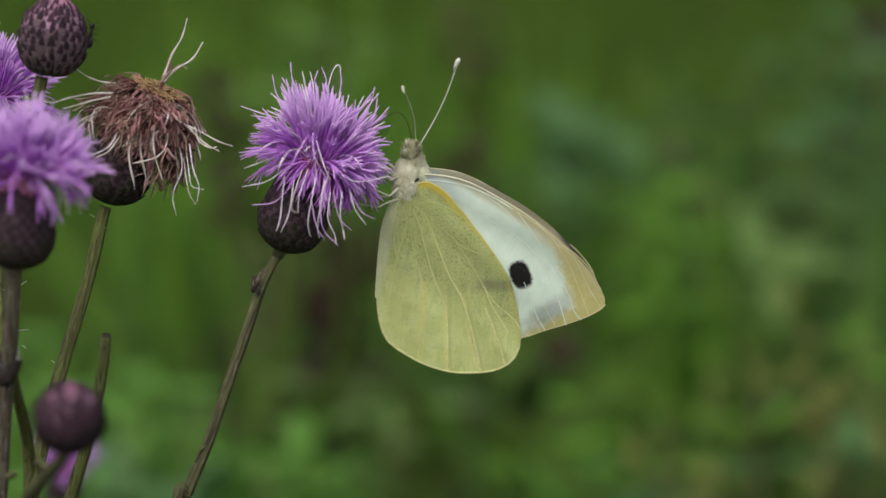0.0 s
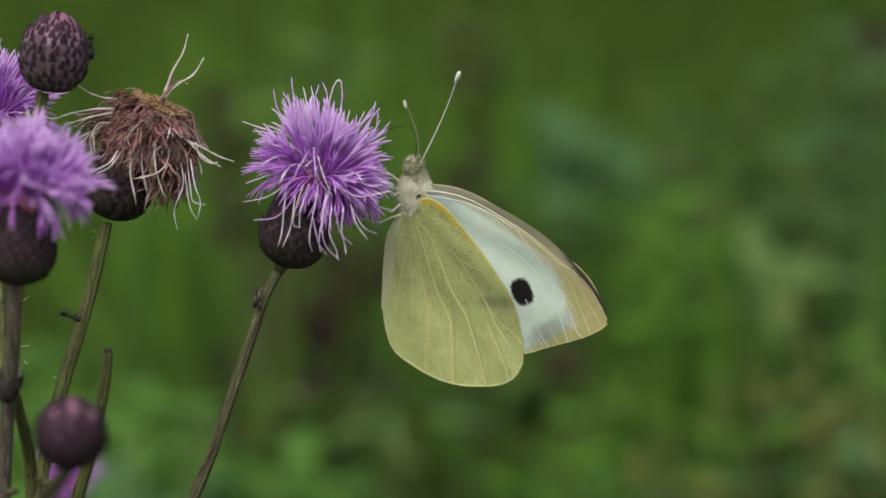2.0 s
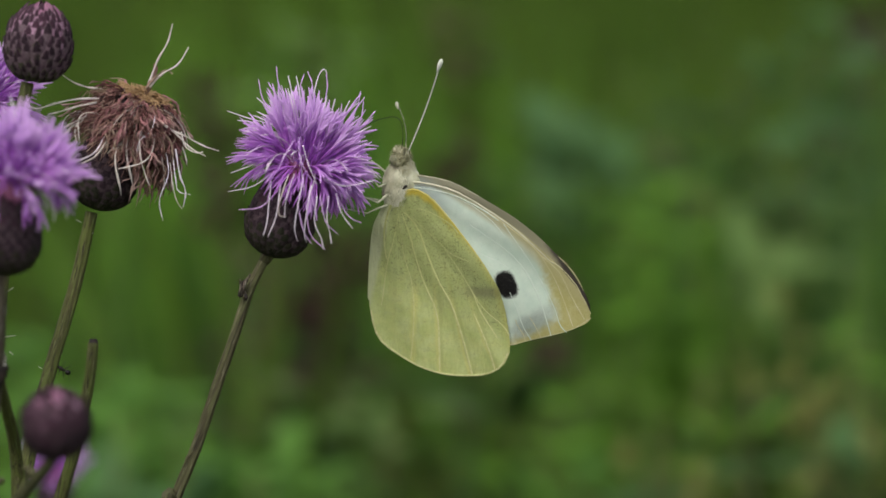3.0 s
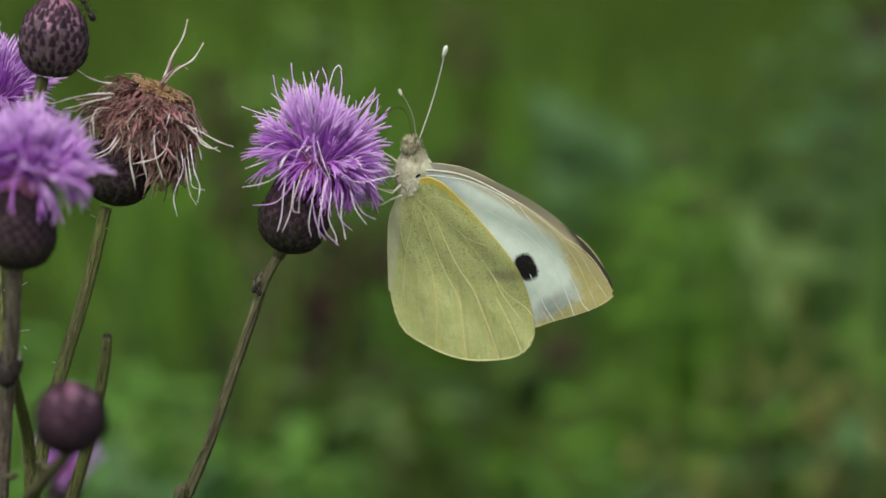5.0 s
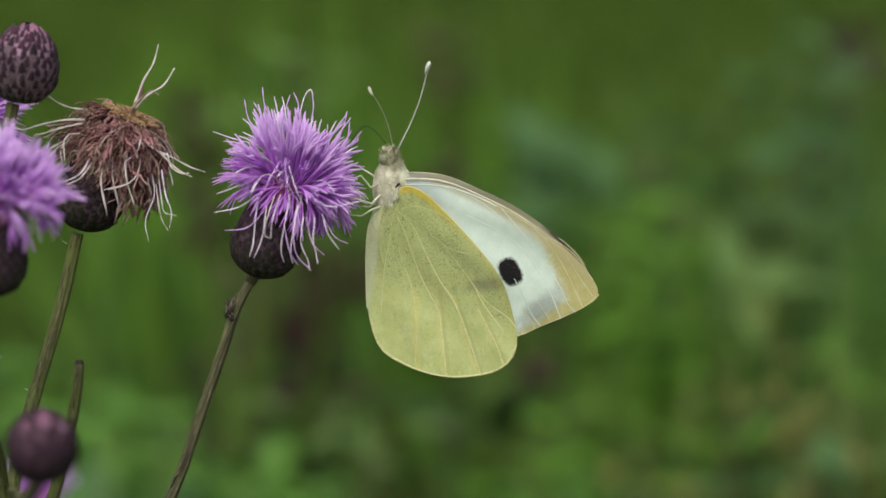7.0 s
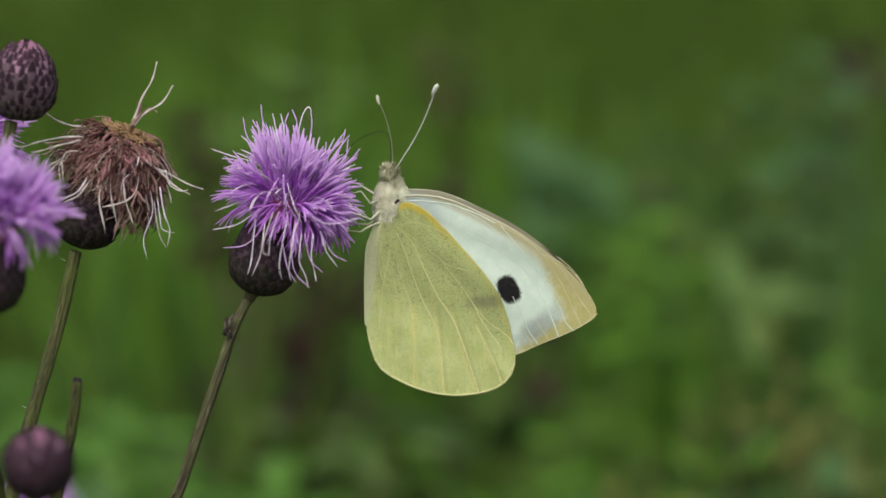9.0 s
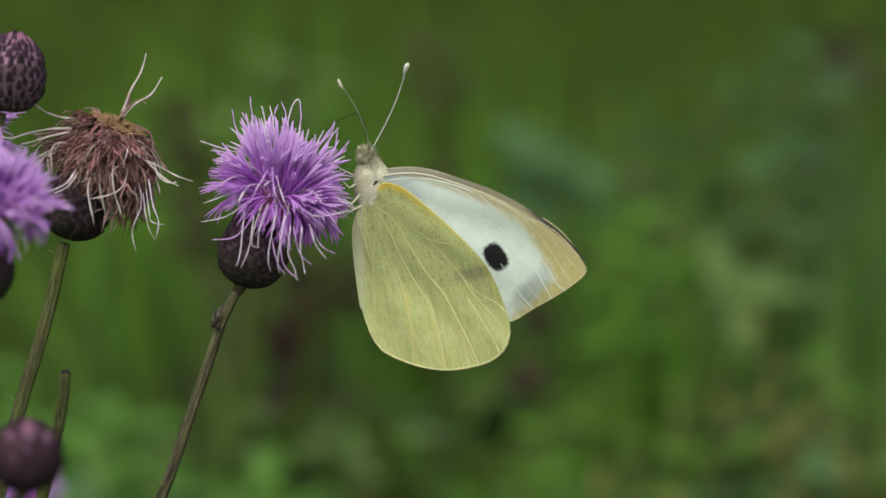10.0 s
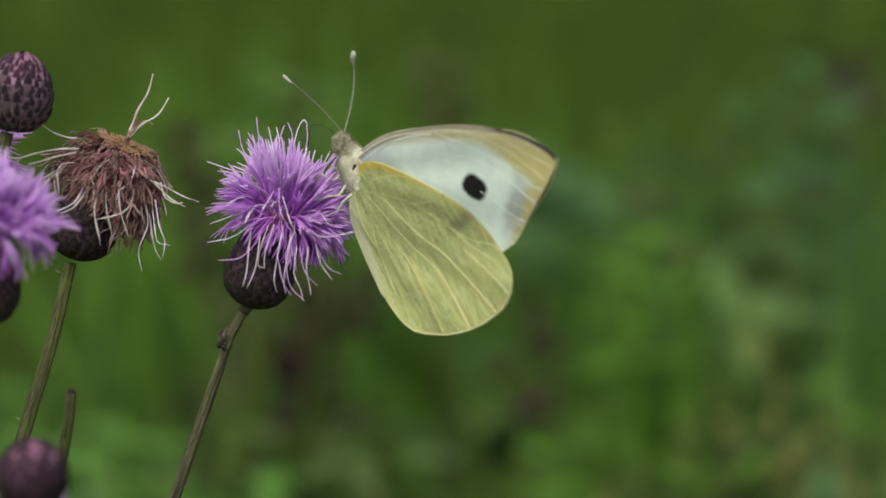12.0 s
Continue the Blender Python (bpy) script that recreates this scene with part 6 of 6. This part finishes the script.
        part("costa", vein_mesh([(-0.03, 0.36), (1.12, 0.97), (6.33, 0.67), (12.46, -1.79), (17.05, -4.24), (21.65, -7.61)], 0.14, k, side, COSTA_BROWN if far else COSTA_GREY, 1.1, 0.3), f, fw, "cream-grey leading edge")
        part("wing_border", vein_mesh([(27.17, -14.58), (24.71, -16.49), (19.35, -18.95), (16.06, -20.4)], 0.09, k, side, VEIN_OCHRE, 0.9, 0.9, 0.0, 0.998), f, fw)
        shrink = 0.90 if far else 1.0
        for pts, w in (([(-0.33, -3.37), (1.65, -2.73), (3.58, -2.95), (6.26, -4.1), (7.76, -5.42)], 0.07), ([(0.06, -3.37), (2.34, -4.92), (5.37, -7.25), (6.89, -8.41), (9.58, -9.17)], 0.06),
                       ([(5.38, -7.09), (7.98, -10.36), (10.21, -13.49), (11.68, -16.25), (14.3, -19.78)], 0.07), ([(10.21, -13.49), (12.08, -15.84), (14.74, -17.78), (15.9, -19.2)], 0.07),
                       ([(-0.1, -3.37), (1.93, -5.31), (3.74, -9.23), (5.56, -12.77), (7.42, -15.52), (8.87, -19.08), (9.94, -22.26), (11.0, -25.7)], 0.15),
                       ([(10.74, -16.66), (11.99, -19.02), (13.31, -21.8), (14.18, -24.3)], 0.13), ([(-0.34, -3.61), (1.09, -6.89), (2.14, -10.04), (3.58, -13.59), (5.04, -16.35), (5.74, -18.74), (6.1, -21.94), (6.45, -25.8)], 0.12),
                       ([(-0.74, -3.77), (0.21, -9.27), (1.63, -13.22), (2.26, -17.2), (2.35, -21.2), (2.14, -24.6)], 0.06), ([(-0.74, -3.77), (-1.29, -7.71), (-2.01, -11.68), (-2.48, -17.27)], 0.075)):
            part("vein", vein_mesh([(x * shrink, z * shrink) for x, z in pts], w, k, side, VEIN_YELLOW, 0.7, 1.3, 0.045, 0.995, 1.1), h, hm)
        if not far:
            part("fold", vein_mesh([(-1.9, -2.6), (-2.5, -4.96), (-2.61, -7.33), (-2.24, -9.69), (-1.95, -10.5)], 0.13, k, side, VEIN_YELLOW, 1.3, 0.4, 0.06, 1.0), h, hm, "pale fold along the inner margin")
        part("costa", vein_mesh([(x * shrink, z * shrink) for x, z in ((-0.2, -0.62), (0.6, -0.2), (1.75, -0.14), (4.04, -1.3), (7.75, -5.08), (11.46, -9.19), (13.6, -12.2))], 0.15, k, side, COSTA_YELLOW, 1.0, 0.4, 0.0, 1.0), h, hm, "bright yellow leading edge")
        part("wing_border", vein_mesh([(x * shrink, z * shrink) for x, z in ((15.9, -21.6), (15.05, -23.7), (13.3, -25.1), (11.3, -25.75), (8.6, -26.08), (6.2, -25.98), (3.1, -25.32), (0.4, -24.25), (-1.9, -22.85), (-3.15, -20.9), (-3.9, -18.1))], 0.16, k, side, VEIN_YELLOW, 0.9, 0.9, 0.0, 0.998), h, hm)
    feelers = []
    for mat, bend, long, thick in ((BANDED, 0.7, 14.4, 0.084), (BANDED_SHADED, -0.6, 13.6, 0.056)):
        tip, bm = antenna_mesh(long - 0.35, bend, thick)
        a = part("antenna", to_mesh(bm, "antenna", [mat]), ob, one, "slender banded antenna with an ivory club")
        part("club", to_mesh(club_mesh(tip, 1.0 if mat is BANDED else 0.75), "club", [CLUB if mat is BANDED else CLUB_SHADED]), a, one)
        feelers.append(a)
    return ob, wings, feelers, proboscis


BUTTERFLY, WINGS, FEELERS, PROBOSCIS = butterfly()


# ---- ants ----
def ant():
    ob = thing("ant", None, Matrix(), "tiny black ant crawling on the thistle", "ant", "ants on the thistle")
    one = Matrix()
    for name, c, s in (("gaster", (0, 0, -1.25), (0.48, 0.48, 0.72)), ("thorax", (0, 0, 0.05), (0.25, 0.27, 0.62)), ("head", (0, 0, 1.05), (0.36, 0.34, 0.42))):
        bm = bmesh.new()
        blob(bm, [v * MM for v in c], [v * MM for v in s], seg=12)
        part(name, to_mesh(bm, name, [ANT]), ob, one)
    for sgn in (-1, 1):
        for z, dz in ((0.4, 0.7), (0.05, 0.0), (-0.3, -0.8)):
            bm = bmesh.new()
            tube(bm, [Vector((0, 0, z * MM)), Vector((sgn * 0.6 * MM, -0.25 * MM, (z + dz * 0.5) * MM)), Vector((sgn * 1.1 * MM, 0.45 * MM, (z + dz) * MM))], [0.07 * MM, 0.06 * MM, 0.04 * MM], 5)
            part("leg", to_mesh(bm, "leg", [ANT]), ob, one)
        bm = bmesh.new()
        tube(bm, [Vector((sgn * 0.15 * MM, -0.2 * MM, 1.3 * MM)), Vector((sgn * 0.6 * MM, -0.35 * MM, 1.6 * MM)), Vector((sgn * 0.8 * MM, -0.3 * MM, 2.1 * MM))], [0.04 * MM] * 3, 4)
        part("feeler", to_mesh(bm, "feeler", [ANT]), ob, one)
    return ob


STEM_ANT = ant()
BUD_ANT = copy_thing(STEM_ANT, Matrix())


# ---- what moves ----
BODY_ROWS = [
    (0, -3.46, 308.85, 9.20, -2.97, 11.14, 5.63),
    (0.5, -3.34, 309.26, 9.35, -10.74, 11.87, 5.50),
    (1, -3.48, 309.71, 9.42, -9.35, 12.50, 5.30),
    (1.5, -3.65, 310.83, 9.21, -15.02, 14.25, 6.73),
    (2, -3.43, 310.13, 9.01, -15.55, 15.70, 7.81),
    (2.5, -3.18, 309.72, 8.86, -16.56, 16.56, 8.47),
    (3, -3.26, 310.22, 8.80, -14.40, 16.92, 8.09),
    (5, -3.35, 308.20, 9.81, -13.52, 18.55, 3.86),
    (5.5, -2.60, 307.82, 11.83, -11.70, 14.32, 0.87),
    (6, -2.16, 307.41, 11.90, -7.76, 12.78, -0.14),
    (6.5, -2.02, 306.91, 11.79, -7.96, 10.71, 1.22),
    (7, -2.38, 307.38, 11.71, -4.61, 8.35, 0.76),
    (9, -2.25, 308.10, 11.89, -4.29, 4.56, 0.95),
    (9.5, -2.72, 309.22, 12.39, -3.80, 1.90, 0.04),
    (10, -3.60, 307.63, 13.39, -15.96, 7.37, -5.07),
    (10.5, -5.45, 300.67, 14.26, -41.64, 5.98, -8.43),
    (11, -5.87, 299.11, 14.57, -42.72, 5.71, -8.13),
    (11.5, -6.17, 299.94, 16.84, -40.86, 7.35, -16.31),
    (12, -7.00, 298.63, 17.88, -37.23, 9.53, -23.08),
]
FOREWING_ROWS = [(0, 0.16), (0.5, -0.04), (1, 0.54), (1.5, -0.17), (2, -0.13), (2.5, 0.53), (3, 1.37), (5, 1.77), (5.5, -0.80), (6, -0.27), (6.5, -0.74), (7, 0.19), (9, 0.47), (9.5, -0.00), (10, -0.30), (10.5, -1.83), (11, -1.00), (11.5, -3.83), (12, -4.60)]
NEAR_FEELER = [
    (0, 0.310, -0.335, 0.890),
    (0.5, 0.337, -0.264, 0.904),
    (1, 0.341, -0.273, 0.900),
    (1.5, 0.348, -0.168, 0.922),
    (2, 0.350, -0.098, 0.932),
    (2.5, 0.321, -0.078, 0.944),
    (3, 0.288, -0.071, 0.955),
    (5, 0.298, -0.086, 0.951),
    (5.5, 0.310, -0.267, 0.912),
    (6, 0.322, -0.318, 0.892),
    (6.5, 0.330, -0.357, 0.874),
    (7, 0.341, -0.402, 0.850),
    (9, 0.412, -0.486, 0.771),
    (9.5, 0.439, -0.534, 0.722),
    (10, 0.553, -0.362, 0.751),
    (10.5, 0.817, -0.080, 0.572),
    (11, 0.786, -0.096, 0.610),
    (11.5, 0.784, -0.278, 0.556),
    (12, 0.782, -0.387, 0.489),
]
FAR_FEELER = [
    (0, -0.230, 0.866, 0.445),
    (0.5, -0.336, 0.849, 0.407),
    (1, -0.306, 0.860, 0.408),
    (1.5, -0.387, 0.832, 0.399),
    (2, -0.409, 0.831, 0.377),
    (2.5, -0.413, 0.868, 0.277),
    (3, -0.339, 0.913, 0.228),
    (5, -0.381, 0.890, 0.249),
    (5.5, -0.359, 0.855, 0.375),
    (6, -0.265, 0.843, 0.469),
    (6.5, -0.291, 0.802, 0.522),
    (7, -0.315, 0.765, 0.561),
    (9, -0.226, 0.675, 0.703),
    (9.5, -0.220, 0.621, 0.752),
    (10, -0.426, 0.575, 0.699),
    (10.5, -0.488, 0.044, 0.872),
    (11, -0.557, -0.009, 0.831),
    (11.5, -0.515, 0.018, 0.857),
    (12, -0.471, 0.100, 0.877),
]
STEM_ANT_ROWS = [
    (0, -50.66, 310.50, -11.93, 0, 0, 200),
    (1, -50.35, 310.50, -11.16, 0, 0, 160),
    (1.5, -48.00, 307.80, -9.84, 0, 0, 188),
    (1.75, -48.95, 306.60, -8.29, 0, 0, 240),
    (2, -50.60, 307.80, -6.94, 0, 0, 290),
    (2.25, -51.39, 307.50, -9.07, 0, 0, 230),
    (2.5, -51.97, 307.80, -11.60, 0, 0, 190),
    (2.75, -50.81, 306.80, -14.22, 0, 0, 160),
    (3, -49.81, 307.20, -15.31, 0, 0, 120),
    (3.2, -49.48, 307.50, -13.88, 0, 0, 60),
    (4, -50.81, 310.50, -13.01, 0, 0, 120),
    (5, -51.19, 310.00, -14.14, 0, 0, 180),
    (5.3, -51.45, 307.00, -14.54, 0, 0, 190),
    (5.5, -51.72, 307.20, -14.62, 0, 0, 195),
    (6, -50.02, 308.00, -5.65, 0, 0, 195),
    (6.5, -48.76, 311.20, -3.01, 0, 0, 200),
    (7.2, -47.81, 311.50, -0.70, 0, 0, 200),
    (12, -47.57, 311.50, 0.08, 0, 0, 200),
]
BUD_ANT_ROWS = [
    (0, -46.26, 299.50, 28.29, 0, 0, 10),
    (0.8, -47.10, 302.50, 30.08, 0, 0, -10),
    (1.5, -46.19, 299.50, 30.74, 0, 0, -45),
    (2, -46.41, 299.50, 28.89, 0, 0, 0),
    (2.5, -47.08, 299.50, 25.02, 0, 0, 30),
    (3, -48.30, 302.50, 25.95, 0, 0, 15),
    (4, -47.85, 302.50, 29.33, 0, 0, 0),
    (4.8, -46.71, 299.50, 30.96, 0, 0, -20),
    (5, -46.86, 299.50, 31.71, 0, 0, -30),
    (5.5, -46.41, 299.50, 27.25, 0, 0, 5),
    (5.75, -47.38, 299.50, 24.95, 0, 0, 40),
    (6, -49.16, 299.50, 23.46, 0, 0, 75),
    (6.5, -49.59, 299.00, 23.35, 0, 0, 75),
    (7, -49.82, 299.00, 23.35, 0, 0, 80),
    (7.2, -50.56, 299.00, 23.13, 0, 0, 90),
    (8, -52.14, 303.00, 23.74, 0, 0, 120),
    (12, -52.63, 305.00, 24.27, 0, 0, 120),
]


PROBOSCIS_ROWS = [(0, 24), (1, 12), (2.5, 4), (3.2, 6), (5, 14), (5.5, 40), (6.5, 44), (7.2, 42), (8.8, 8), (9.5, 0), (10, 2), (10.5, 28), (12, 40)]


def feeler_pose(root, d):
    return upright(Vector(root) * MM, d, 0.0)


def motions():
    walk(BUTTERFLY, [(t, held(*r)) for t, *r in BODY_ROWS])
    for f, h, m in WINGS:
        base = f.matrix_basis.copy()
        walk(f, [(t, Matrix.Rotation(radians(a), 4, "Y") @ base) for t, a in FOREWING_ROWS])
    walk(FEELERS[0], [(t, feeler_pose((-0.18, 0.7, 4.8), d)) for t, *d in NEAR_FEELER])
    walk(FEELERS[1], [(t, feeler_pose((-0.8, 1.7, 4.96), d)) for t, *d in FAR_FEELER])
    walk(PROBOSCIS, [(t, pose(*PROBOSCIS_ROOT) @ Matrix.Rotation(radians(-a), 4, "Y")) for t, a in PROBOSCIS_ROWS])
    walk(STEM_ANT, [(t, held(*r)) for t, *r in STEM_ANT_ROWS])
    walk(BUD_ANT, [(t, held(*r)) for t, *r in BUD_ANT_ROWS])


motions()
